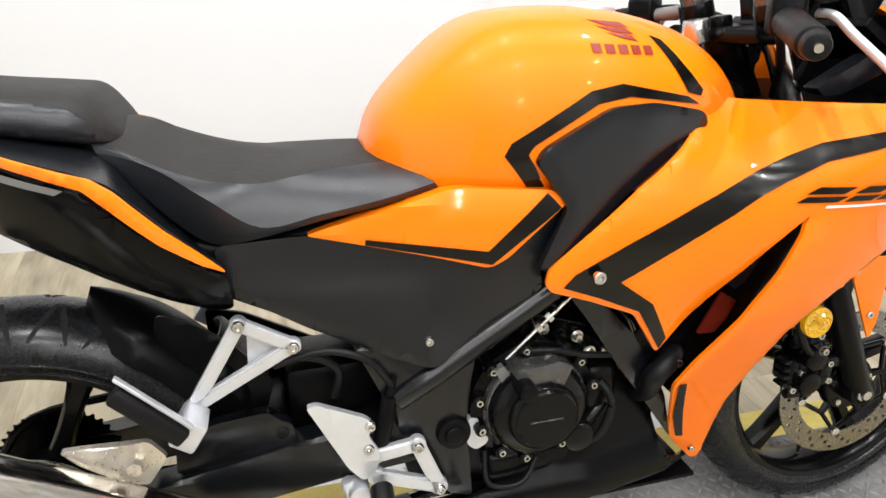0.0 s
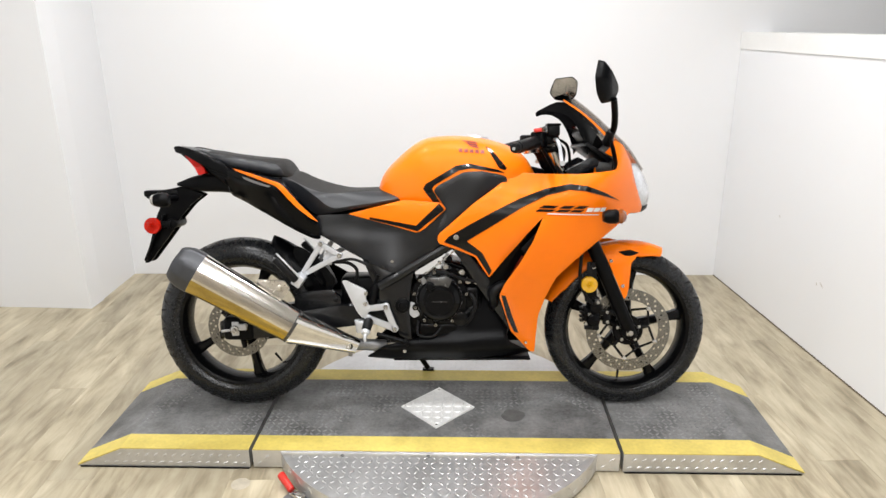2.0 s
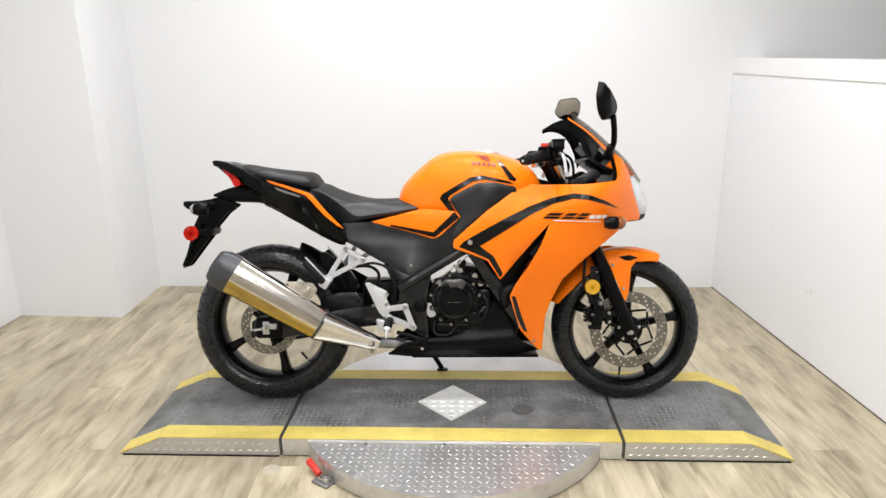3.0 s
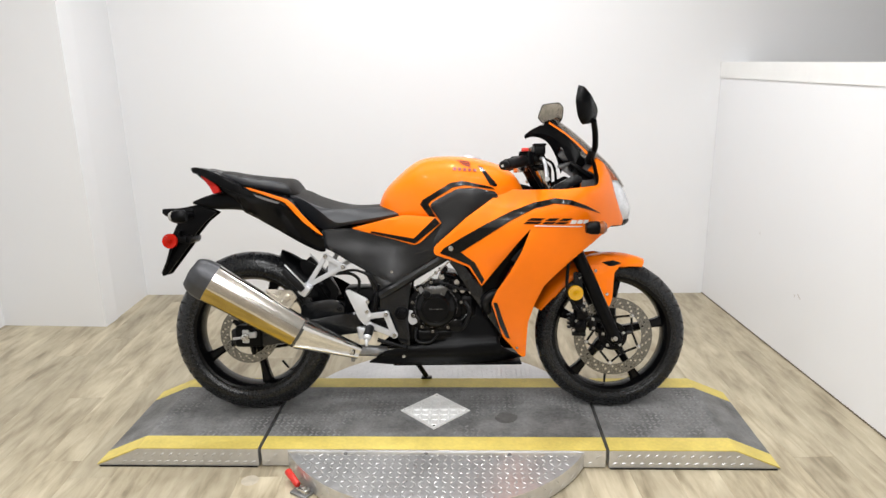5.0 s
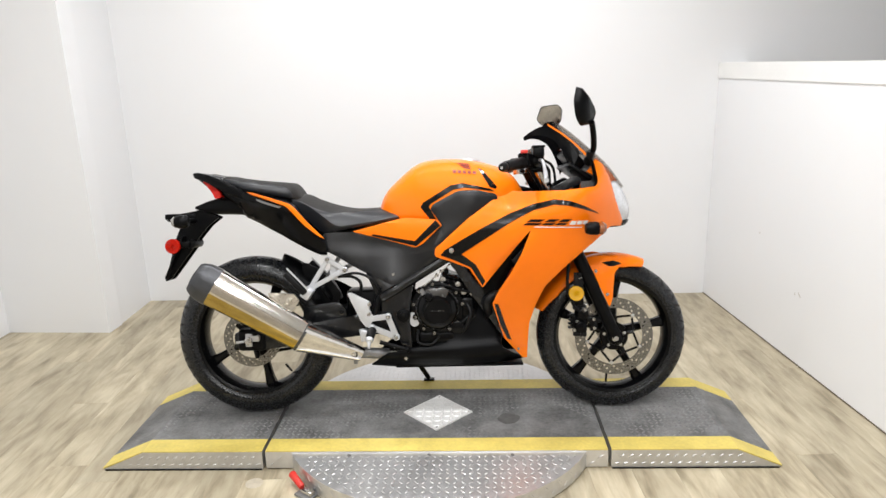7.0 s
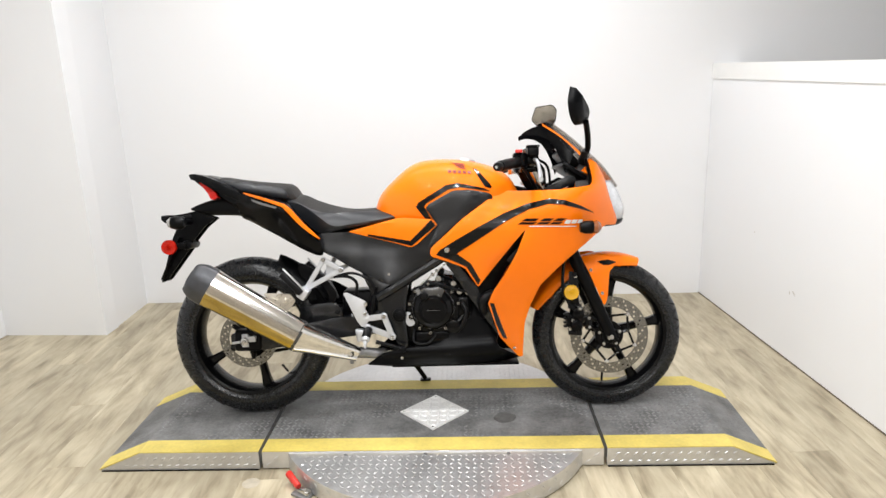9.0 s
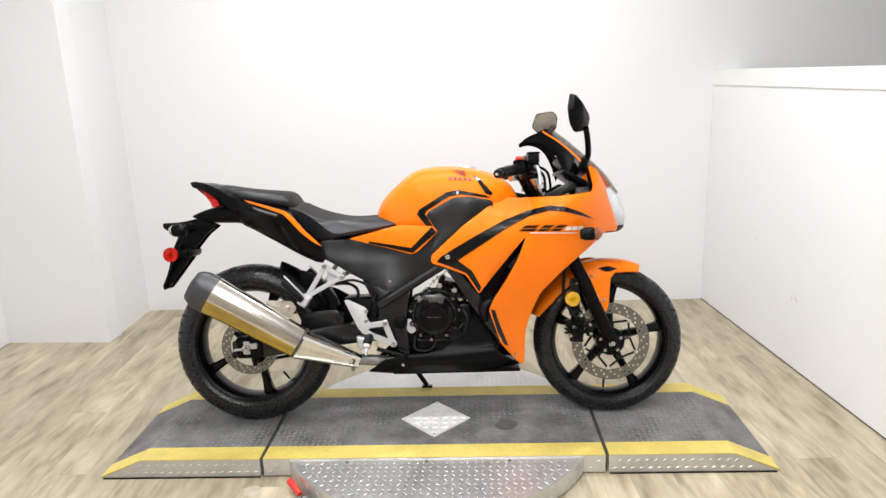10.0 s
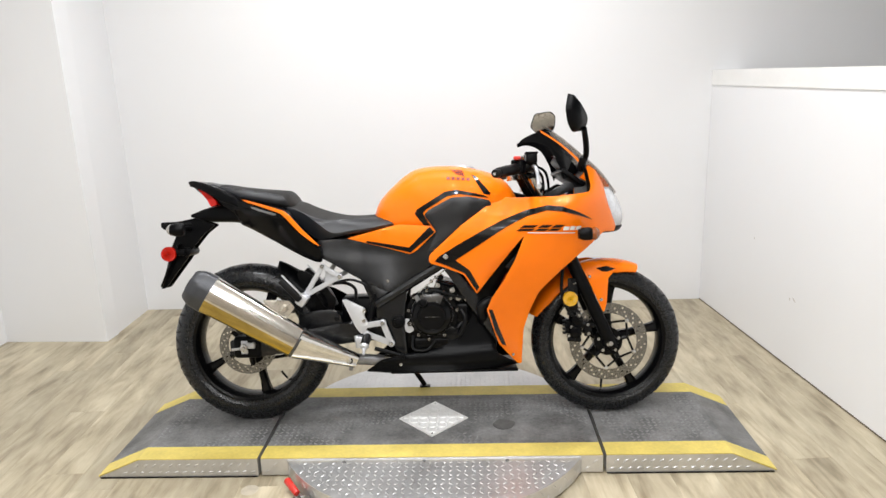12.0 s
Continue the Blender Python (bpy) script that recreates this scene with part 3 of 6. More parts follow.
def drilled_disc(r_in, r_out, thick, y, rows, wavy=0.0, phase=0.0):
    """A flat brake ring with real holes. rows: radius, number, turn in degrees, hole radius."""
    holes = []
    for rad, count, turn, hr in rows:
        holes += [(rad * math.cos(radians(turn + 360 * k / count)), rad * math.sin(radians(turn + 360 * k / count)), hr) for k in range(count)]
    bm = bmesh.new()
    seg = 120
    outer = [bm.verts.new(((r_out + wavy * math.cos(10 * a)) * math.cos(a), 0, (r_out + wavy * math.cos(10 * a)) * math.sin(a))) for a in (2 * math.pi * k / seg for k in range(seg))]
    inner = [bm.verts.new(((r_in + wavy * math.cos(10 * a)) * math.cos(a), 0, (r_in + wavy * math.cos(10 * a)) * math.sin(a))) for a in (2 * math.pi * k / 80 for k in range(80))]
    loops = [outer, inner]
    for hx, hz, hr in holes:
        loops.append([bm.verts.new((hx + hr * math.cos(a), 0, hz + hr * math.sin(a))) for a in (2 * math.pi * k / 8 for k in range(8))])
    edges = []
    for lp in loops:
        edges += [bm.edges.new((lp[k], lp[(k + 1) % len(lp)])) for k in range(len(lp))]
    bmesh.ops.triangle_fill(bm, edges=edges, use_beauty=True, use_dissolve=False, normal=(0, 1, 0))
    ext = bmesh.ops.extrude_face_region(bm, geom=bm.faces[:])
    for v in [g for g in ext["geom"] if isinstance(g, bmesh.types.BMVert)]:
        v.co.y += thick
    for v in bm.verts:
        v.co.y += y - thick / 2
    return bm


def wheel(name, centre, R, half, rim_r, phase, valve, label):
    at = Matrix.Translation(centre)
    rim = join(lathe(rim_profile(rim_r, half), 96))
    w = part(name, moved(rim, at), RIM, bike, label)
    tyre = part("tyre", moved(lathe(tyre_profile(R, rim_r, half, half * 0.82), 120), at), RUBBER, w, "black road tyre with a grooved tread")
    for k in range(5):
        part("spoke", moved(spoke(phase + 72 * k, 0.035, rim_r - 0.012), at), RIM, w)
    hub = lathe([(0.012, 0.062), (0.040, 0.060), (0.046, 0.045), (0.042, 0.0), (0.046, -0.045), (0.040, -0.060), (0.012, -0.062)], 40)
    part("hub", moved(hub, at), RIM, w)
    # tread grooves: slim dark strips laid on as groove shade, slanted over the shoulder
    verts, faces = [], []
    crown = half * 0.82
    def surf(a, s):
        ang = radians(s)
        r, y = R - crown + (crown + 0.0003) * math.cos(ang), (half * 0.98 + 0.0003) * math.sin(ang)
        return Vector(centre) + Vector((r * math.cos(a), y, r * math.sin(a)))
    for k in range(52):
        for sgn in (-1, 1):
            a0 = 2 * math.pi * (k + (0.5 if sgn > 0 else 0)) / 52
            base = len(verts)
            steps = 7
            for j in range(steps):
                t = j / (steps - 1)
                s = sgn * (10 + 58 * t)
                da = (0.085 * t ** 1.2) if k % 2 else (0.10 - 0.06 * t)
                wd = 0.0105 * (0.35 + math.sin(math.pi * (0.12 + 0.8 * t)))
                verts += [tuple(surf(a0 + da - wd, s)), tuple(surf(a0 + da + wd, s))]
            faces += [(base + 2 * j, base + 2 * j + 1, base + 2 * j + 3, base + 2 * j + 2) for j in range(steps - 1)]
    me = bpy.data.meshes.new("grooves")
    me.from_pydata(verts, [], faces)
    me.materials.append(GROOVE)
    g = new("groove_shade_strips", me)
    g.parent = w
    tagged(g, kind="stuff")
    va = radians(valve)
    p = Vector((math.cos(va), 0, math.sin(va)))
    part("valve_stem", moved(rod(p * (rim_r - 0.02), p * (rim_r - 0.058), 0.004, 0.005, 10), at), CABLE, w)
    return w


GROOVE = material("groove_shade", (0.004, 0.004, 0.004), 0.9)
rear_wheel = wheel("rear_wheel", REAR, 0.309, 0.070, 0.218, 66, 309, "black five-spoke cast rear wheel")
front_wheel = wheel("front_wheel", FRONT, 0.287, 0.056, 0.218, 12, 265, "black five-spoke cast front wheel")

# brakes
part("disc_flange", moved(lathe([(0.012, -0.075), (0.050, -0.075), (0.054, -0.070), (0.054, -0.058), (0.012, -0.058)], 40), Matrix.Translation(FRONT)), ENGINE, front_wheel)
for k in range(5):
    a = radians(20 + 72 * k)
    q = Vector(FRONT) + Vector((0.040 * math.cos(a), -0.073, 0.040 * math.sin(a)))
    part("flange_bolt", rod(q, q + Vector((0, -0.006, 0)), 0.007, 0.006, 10), BOLT, front_wheel)
fd = drilled_disc(0.108, 0.148, 0.004, -0.068, [(0.117, 20, 0, 0.0043), (0.128, 20, 6, 0.0043), (0.139, 20, 12, 0.0043)])
part("brake_disc", moved(fd, Matrix.Translation(FRONT)), DISC, front_wheel, "drilled steel front brake disc", 30)
for k in range(5):
    a = radians(48 + 72 * k)
    c, s = math.cos(a), math.sin(a)
    p = Vector(FRONT) + Vector((0.104 * c, -0.070, 0.104 * s))
    part("disc_button", rod(p, p + Vector((0, -0.006, 0)), 0.009, 0.008, 14, 0.001), BOLT, front_wheel)
    for d in (-0.60, 0.60):
        q = Vector(FRONT) + Vector((0.074 * math.cos(a + d), -0.070, 0.074 * math.sin(a + d)))
        part("disc_arm", rod(p + Vector((0, 0.003, 0)), q, 0.0042, 0.0045, 8), COVER, front_wheel)
        inner_ = Vector(FRONT) + Vector((0.048 * math.cos(a + d), -0.066, 0.048 * math.sin(a + d)))
        part("disc_arm", rod(q, inner_, 0.0045, 0.007, 8), COVER, front_wheel)
rd = drilled_disc(0.076, 0.110, 0.0045, -0.086, [(0.084, 18, 0, 0.0039), (0.093, 18, 7, 0.0039), (0.102, 18, 14, 0.0039)])
part("brake_disc", moved(rd, Matrix.Translation(REAR)), DISC, rear_wheel, "drilled steel rear brake disc", 30)
part("disc_carrier", moved(join(*[rod((0.03 * math.cos(a), -0.082, 0.03 * math.sin(a)), (0.08 * math.cos(a), -0.084, 0.08 * math.sin(a)), 0.012, 0.009, 8) for a in (radians(66 + 72 * k) for k in range(5))]), Matrix.Translation(REAR)), RIM, rear_wheel)
sprocket = bmesh.new()
ring = []
for k in range(152):
    a = 2 * math.pi * k / 152
    r = 0.088 + (0.005 if k % 4 in (1, 2) else -0.001)
    ring.append(sprocket.verts.new((r * math.cos(a), 0.075, r * math.sin(a))))
sprocket.faces.new(ring)
bmesh.ops.solidify(sprocket, geom=sprocket.faces[:], thickness=0.007)
part("sprocket", moved(sprocket, Matrix.Translation(REAR)), ENGINE, rear_wheel, "toothed black steel sprocket")

caliper = part("front_caliper", join(
    box(1.232, 1.276, -0.104, -0.045, 0.300, 0.398, 0.014, 3),
    rod((1.256, -0.060, 0.374), (1.256, -0.116, 0.374), 0.024, 0.022, 24, 0.005),
    rod((1.250, -0.060, 0.326), (1.250, -0.116, 0.326), 0.024, 0.022, 24, 0.005),
    box(1.214, 1.240, -0.100, -0.055, 0.318, 0.372, 0.008, 3)), GLOSS_BLACK, bike, "black two-piston brake caliper")
part("caliper_bracket", join(box(1.262, 1.338, -0.098, -0.086, 0.338, 0.362, 0.006), box(1.284, 1.312, -0.098, -0.086, 0.306, 0.352, 0.006)), COVER, caliper)
for z in (0.397, 0.296):
    part("slide_pin", join(rod((1.222, -0.088, z), (1.250, -0.088, z), 0.0085, 0.010, 14, 0.002), rod((1.250, -0.088, z), (1.272, -0.088, z), 0.012, 0.012, 14, 0.002)), CABLE, caliper)
part("bleed_nipple", join(rod((1.226, -0.092, 0.404), (1.221, -0.094, 0.421), 0.006, 0.004, 8), rod((1.222, -0.094, 0.417), (1.219, -0.094, 0.428), 0.006, 0.005, 10, 0.001)), CABLE, caliper)
part("hose_union", join(rod((1.262, -0.100, 0.392), (1.262, -0.118, 0.392), 0.010, 0.010, 14, 0.001)), BOSS, caliper)
for x, y, z in ((1.262, -0.118, 0.392), (1.237, -0.102, 0.345), (1.298, -0.098, 0.352), (1.224, -0.100, 0.312), (1.300, -0.098, 0.318)):
    bolt(x, y, z, 0.0075, 0.006, BOLT, caliper)
for k in range(4):
    part("pad_fin", box(1.204, 1.218, -0.10, -0.075, 0.318 + 0.015 * k, 0.325 + 0.015 * k, 0.002), CABLE, caliper)
rear_caliper = part("rear_caliper", join(box(-0.045, 0.060, -0.128, -0.070, 0.262, 0.345, 0.014, 3), box(0.0, 0.10, -0.118, -0.088, 0.328, 0.365, 0.008)), PLASTIC, bike, "black rear brake caliper bracket")
part("axle_nut", join(rod((0, -0.125, 0.304), (0, -0.145, 0.304), 0.016, 0.015, 6, 0.001), rod((0, -0.14, 0.304), (0, -0.155, 0.304), 0.008, 0.007, 12)), BOLT, bike, "zinc axle nut")
part("chain_adjuster", join(box(-0.014, 0.012, -0.132, -0.118, 0.280, 0.330, 0.004), rod((-0.02, -0.126, 0.30), (-0.05, -0.126, 0.296), 0.005), box(0.008, 0.040, -0.136, -0.120, 0.300, 0.322, 0.004), rod((0.034, -0.124, 0.316), (0.034, -0.142, 0.316), 0.009, 0.008, 12, 0.001)), SILVER, bike, "bare alloy axle adjuster")

# round reflectors
def prism_lens(r, depth=0.016, sectors=24):
    """A round lens, its face cut into small wedges that lie alternately high and low; it points to -y."""
    bm = bmesh.new()
    radii = [0.0, 0.22, 0.40, 0.58, 0.76, 0.92]
    def spot(q, a, y):
        return bm.verts.new((r * q * math.cos(a), y, r * q * math.sin(a)))
    for i in range(len(radii) - 1):
        for k in range(sectors):
            a0, a1 = 2 * math.pi * k / sectors, 2 * math.pi * (k + 1) / sectors
            y0, y1 = (-depth, -depth + 0.0022) if (k + i) % 2 else (-depth + 0.0022, -depth)
            ring = [spot(radii[i], a0, y0), spot(radii[i + 1], a0, y0), spot(radii[i + 1], a1, y1)]
            if radii[i]:
                ring.append(spot(radii[i], a1, y1))
            bm.faces.new(ring)
    return join(bm, lathe([(r * 0.91, -depth + 0.0025), (r * 0.93, -depth - 0.0008), (r * 0.97, -depth - 0.0004), (r, -depth + 0.002), (r, 0.0), (r * 0.3, 0.0), (r * 0.3, -depth + 0.004)], 40))


# front fork
FORK_TOP = (1.095, 0.930)
for sy in (-1, 1):
    lower = rod((1.390, sy * 0.092, 0.262), (1.228, sy * 0.092, 0.627), 0.0235, 0.0245, 24, 0.006)
    leg = part("fork_leg", lower, PLASTIC, bike, "black lower fork slider")
    part("fork_tube", rod((1.228, sy * 0.092, 0.627), (FORK_TOP[0], sy * 0.092, FORK_TOP[1]), 0.019, 0.019, 20), CHROME, leg, "bright steel fork tube")
    part("dust_seal", rod((1.232, sy * 0.092, 0.618), (1.224, sy * 0.092, 0.637), 0.031, 0.027, 20), CABLE, leg)
    part("axle_clamp", join(rod((1.382, sy * 0.066, 0.280), (1.382, sy * 0.106, 0.280), 0.030, 0.028, 24, 0.004)), PLASTIC, leg)
part("axle_bolt", join(rod((1.379, -0.104, 0.280), (1.379, -0.112, 0.280), 0.017, 0.016, 6, 0.001), rod((1.379, -0.108, 0.280), (1.379, -0.117, 0.280), 0.010, 0.009, 16)), BOLT, bike, "zinc front axle bolt")
part("front_axle", rod((1.38, -0.11, 0.282), (1.38, 0.11, 0.282), 0.010), BOLT, bike)
refl = part("side_reflector", moved(prism_lens(0.028), pose(1.230, -0.112, 0.455)), AMBER, bike, "round amber side reflector")
part("bracket", join(box(1.226, 1.262, -0.098, -0.090, 0.405, 0.530, 0.003), rod((1.245, -0.10, 0.520), (1.245, -0.11, 0.520), 0.010, 0.009, 12)), CABLE, refl)
bolt(1.248, -0.098, 0.512, 0.008, 0.006, BOLT, bike)
bolt(1.268, -0.098, 0.412, 0.008, 0.006, BOLT, bike)
part("brake_hose", tube([(1.222, -0.105, 0.625), (1.205, -0.108, 0.56), (1.200, -0.112, 0.47), (1.222, -0.114, 0.41), (1.245, -0.11, 0.385)], 0.006), CABLE, bike, "black rubber brake hose")

# front mudguard: a curved shell over the tyre
def mudguard(centre, r, a0, a1, half, lip, thick=0.004, crown=0.022, steps=26, cross=14, taper=0.6):
    bm = bmesh.new()
    outer, inner = [], []
    for i in range(steps):
        t = i / (steps - 1)
        a = radians(a0 + (a1 - a0) * t)
        end = min(t, 1 - t)
        w = half * (taper + (1 - taper) * min(1, end / 0.28) ** 0.6)
        d = lip * min(1, 0.35 + end / 0.25)
        row_o, row_i = [], []
        for k in range(cross):
            u = -1 + 2 * k / (cross - 1)
            y = w * math.sin(u * math.pi / 2) if abs(u) < 0.999 else w * u
            rr = r + crown - (crown + d) * (1 - math.cos(u * math.pi / 2)) ** 1.0
            for row, q in ((row_o, rr), (row_i, rr - thick)):
                row.append(bm.verts.new((centre[0] + q * math.cos(a), y * (1 if row is row_o else 0.94), centre[2] + q * math.sin(a))))
        outer.append(row_o)
        inner.append(row_i)
    for i in range(steps - 1):
        for k in range(cross - 1):
            bm.faces.new((outer[i][k], outer[i][k + 1], outer[i + 1][k + 1], outer[i + 1][k]))
            bm.faces.new((inner[i][k], inner[i + 1][k], inner[i + 1][k + 1], inner[i][k + 1]))
        for k in (0, cross - 1):
            bm.faces.new((outer[i][k], outer[i + 1][k], inner[i + 1][k], inner[i][k]))
    for i in (0, steps - 1):
        for k in range(cross - 1):
            bm.faces.new((outer[i][k], outer[i][k + 1], inner[i][k + 1], inner[i][k]))
    return bm


fender = part("front_fender", mudguard(FRONT, 0.297, 66, 160, 0.070, 0.030, crown=0.018), ORANGE, bike, "glossy orange front mudguard")
side_w = lambda x, z: float(np.interp(z, [0.40, 0.53, 0.56, 0.60], [0.118, 0.116, 0.106, 0.080]))
leg_outline = [(1.270, 0.585), (1.335, 0.592), (1.405, 0.575), (1.392, 0.545), (1.374, 0.530), (1.366, 0.430), (1.354, 0.398), (1.340, 0.430), (1.290, 0.545)]
both("fender_leg", panel(leg_outline, side_w, 0.004, 0, 0.010, 0.003), ORANGE, parent=fender)
part("fender_vent", panel([(1.330, 0.566), (1.372, 0.572), (1.402, 0.562), (1.372, 0.552), (1.352, 0.553)], side_w, 0.003, 0.0012, 0.003, 0), GLOSS_BLACK, fender)
bolt(1.304, -0.114, 0.536, 0.007, 0.004, BOLT, fender)
bolt(1.346, -0.116, 0.448, 0.007, 0.004, BOLT, fender)

# ---- bodywork ----
TANK = [(0.502, 0.050, 0.735, 0.796), (0.520, 0.086, 0.725, 0.838), (0.560, 0.122, 0.715, 0.883), (0.640, 0.158, 0.705, 0.947), (0.716, 0.174, 0.700, 0.967),
        (0.834, 0.187, 0.700, 0.964), (0.930, 0.172, 0.710, 0.942), (0.985, 0.152, 0.720, 0.916), (1.018, 0.134, 0.740, 0.886), (1.042, 0.112, 0.760, 0.846)]


TANK_LINE = smooth_path(TANK, 4)


def tank_half(x, z):
    xs = [s[0] for s in TANK_LINE]
    w, zb, zt = (float(np.interp(x, xs, [s[k] for s in TANK_LINE])) for k in (1, 2, 3))
    zm = zb + (zt - zb) * 0.35
    h = zt - zm if z > zm else zm - zb
    q = min(0.999, abs(z - zm) / h)
    return w * (1 - q ** 2.7) ** (1 / 2.7)


def side_half(x, z):
    """Half width of the parts under the seat and beside the tank."""
    w = float(np.interp(x, [-0.2, 0.0, 0.15, 0.30, 0.45, 0.60, 0.75, 0.95], [0.100, 0.120, 0.140, 0.168, 0.172, 0.184, 0.198, 0.20]))
    return w - 0.30 * max(0.0, z - 0.73) - 0.12 * max(0.0, 0.62 - z)


SOFT = [(dx, dz) for dx in (-0.04, -0.015, 0.015, 0.04) for dz in (-0.04, -0.015, 0.015, 0.04)]
FAIR_X = [0.70, 0.80, 0.90, 1.00, 1.10, 1.20, 1.28, 1.34, 1.40, 1.45]
FAIR_Z = [0.20, 0.35, 0.50, 0.65, 0.75, 0.80, 0.85, 0.94]
FAIR_W = [[0.100, 0.100, 0.100, 0.098, 0.092, 0.085, 0.080, 0.075, 0.070, 0.060],
          [0.160, 0.160, 0.158, 0.150, 0.140, 0.130, 0.120, 0.110, 0.090, 0.070],
          [0.185, 0.200, 0.210, 0.210, 0.200, 0.185, 0.170, 0.150, 0.110, 0.070],
          [0.200, 0.222, 0.244, 0.262, 0.264, 0.248, 0.222, 0.185, 0.125, 0.065],
          [0.194, 0.214, 0.236, 0.262, 0.290, 0.290, 0.256, 0.198, 0.125, 0.060],
          [0.186, 0.198, 0.200, 0.216, 0.306, 0.322, 0.276, 0.196, 0.118, 0.058],
          [0.165, 0.170, 0.155, 0.072, 0.215, 0.300, 0.272, 0.188, 0.110, 0.055],
          [0.120, 0.125, 0.110, 0.040, 0.120, 0.215, 0.222, 0.148, 0.085, 0.045]]


def vent_step(x, z):
    """Behind the vent the skin dives in, before it the skin stands proud."""
    u = (x - 0.885) * 0.588 + (z - 0.470) * 0.809
    s = (x - 0.885) * 0.809 - (z - 0.470) * 0.588
    fade = float(np.interp(u, [-0.30, -0.12, 0.12, 0.29], [0.25, 1.0, 1.0, 0.0]))
    if s > 0:
        return 0.030 * fade * math.exp(-s / 0.09)
    return -0.020 * fade * math.exp(s / 0.05) * float(np.interp(u, [0.0, 0.08], [0.0, 1.0]))


def fairing_half(x, z):
    """Half width of the side fairing: widest at the knees' height, drawn in to the nose, the belly and the screen."""
    total = 0.0
    for dx, dz in SOFT:
        line = [float(np.interp(x + dx, FAIR_X, row)) for row in FAIR_W]
        total += float(np.interp(z + dz, FAIR_Z, line))
    return total / len(SOFT) + vent_step(x, z)


tank = part("fuel_tank", loft(TANK, 2.7, 112, 0.35, 4), ORANGE, bike, "glossy orange fuel tank", 60)
part("tank_lid", join(rod((0.846, 0, 0.950), (0.848, 0, 0.966), 0.042, 0.040, 32, 0.003), rod((0.847, 0, 0.963), (0.848, 0, 0.968), 0.02, 0.018, 20)), ALLOY, bike)

# tank graphics
def strip(points, w0, w1=None):
    """A band of even width along a bent line in x, z."""
    w1 = w0 if w1 is None else w1
    left, right = [], []
    for i, p in enumerate(points):
        p = Vector(p)
        a = (p - Vector(points[i - 1])).normalized() if i else None
        b = (Vector(points[i + 1]) - p).normalized() if i + 1 < len(points) else None
        d = ((a or b) + (b or a)).normalized()
        n = Vector((-d.y, d.x))
        k = 1 / max(0.5, abs(n.dot(Vector((-(a or b).y, (a or b).x)))))
        w = (w0 + (w1 - w0) * i / (len(points) - 1)) * k / 2
        left.append(tuple(p + n * w))
        right.append(tuple(p - n * w))
    return left + right[::-1]


both("tank_stripe", panel([(0.694, 0.746), (0.662, 0.790), (0.671, 0.806), (0.773, 0.866), (0.815, 0.873), (0.914, 0.851), (0.933, 0.840), (0.824, 0.857), (0.781, 0.850), (0.700, 0.802), (0.692, 0.791), (0.719, 0.742)], tank_half, 0.001, 0.0022, 0.0, 0), DECAL, "black bent stripe on the tank")
both("tank_stripe", panel([(0.872, 0.928), (0.888, 0.922), (0.941, 0.857), (0.936, 0.850), (0.915, 0.856)], tank_half, 0.001, 0.0022, 0.0, 0), DECAL, "black bent stripe on the tank")
# maker's mark drawn as plain slanted feathers over a bar
for dx, dz, w in ((0, 0, 0.046), (0.008, -0.008, 0.040), (0.018, -0.016, 0.032)):
    both("tank_mark", panel([(0.792 + dx, 0.950 + dz), (0.792 + dx + w, 0.945 + dz), (0.800 + dx + w, 0.938 + dz), (0.812 + dx, 0.942 + dz)], tank_half, 0.001, 0.0022, 0.0, 0, 0.008), RED_MARK, "dark red wing-shaped mark")
for k in range(5):
    x = 0.782 + 0.018 * k
    both("tank_mark", panel([(x, 0.922 - 0.0014 * k), (x + 0.012, 0.9212 - 0.0014 * k), (x + 0.012, 0.9105 - 0.0014 * k), (x, 0.9112 - 0.0014 * k)], tank_half, 0.001, 0.0022, 0.0, 0, 0.008), RED_MARK, "dark red plain block")



def pad_half(x, z):
    """The knee panel: one flat face, folded back along a slanted crease towards the front."""
    past = (x - 0.826) + 0.35 * (z - 0.80)
    flat = 0.192 + 0.04 * max(0.0, 0.74 - z) - 0.09 * 0.006 * math.log1p(math.exp(min(30.0, past / 0.006)))
    return max(flat, tank_half(x, z) + 0.006)



knee = [(0.741, 0.722), (0.697, 0.784), (0.709, 0.800), (0.798, 0.846), (0.860, 0.848), (0.934, 0.832), (0.944, 0.815), (0.830, 0.736), (0.735, 0.655), (0.700, 0.640)]
both("knee_pad", panel(knee, pad_half, 0.012, 0.0, 0.012, 0.0015, 0.014), GREY, "satin dark grey knee panel", None, 60)

# dark side cover below the seat
cover = [(0.296, 0.702), (0.402, 0.705), (0.470, 0.704), (0.560, 0.686), (0.640, 0.664), (0.655, 0.668), (0.738, 0.738), (0.775, 0.705), (0.712, 0.630), (0.720, 0.602), (0.657, 0.562), (0.621, 0.540), (0.588, 0.514), (0.562, 0.507), (0.515, 0.524), (0.457, 0.551), (0.398, 0.583), (0.351, 0.613), (0.302, 0.638)]


def crease_half(x, z):
    fold = float(np.interp(x, [0.30, 0.38, 0.448, 0.544, 0.623, 0.75], [0.690, 0.674, 0.655, 0.636, 0.622, 0.610]))
    down = (fold - z) / 0.012
    slope = float(np.interp(x, [0.36, 0.55, 0.66], [-0.14, -0.30, -0.10]))
    return side_half(x, z) - 0.030 - slope * 0.012 * (math.log1p(math.exp(down)) if down < 30 else down)


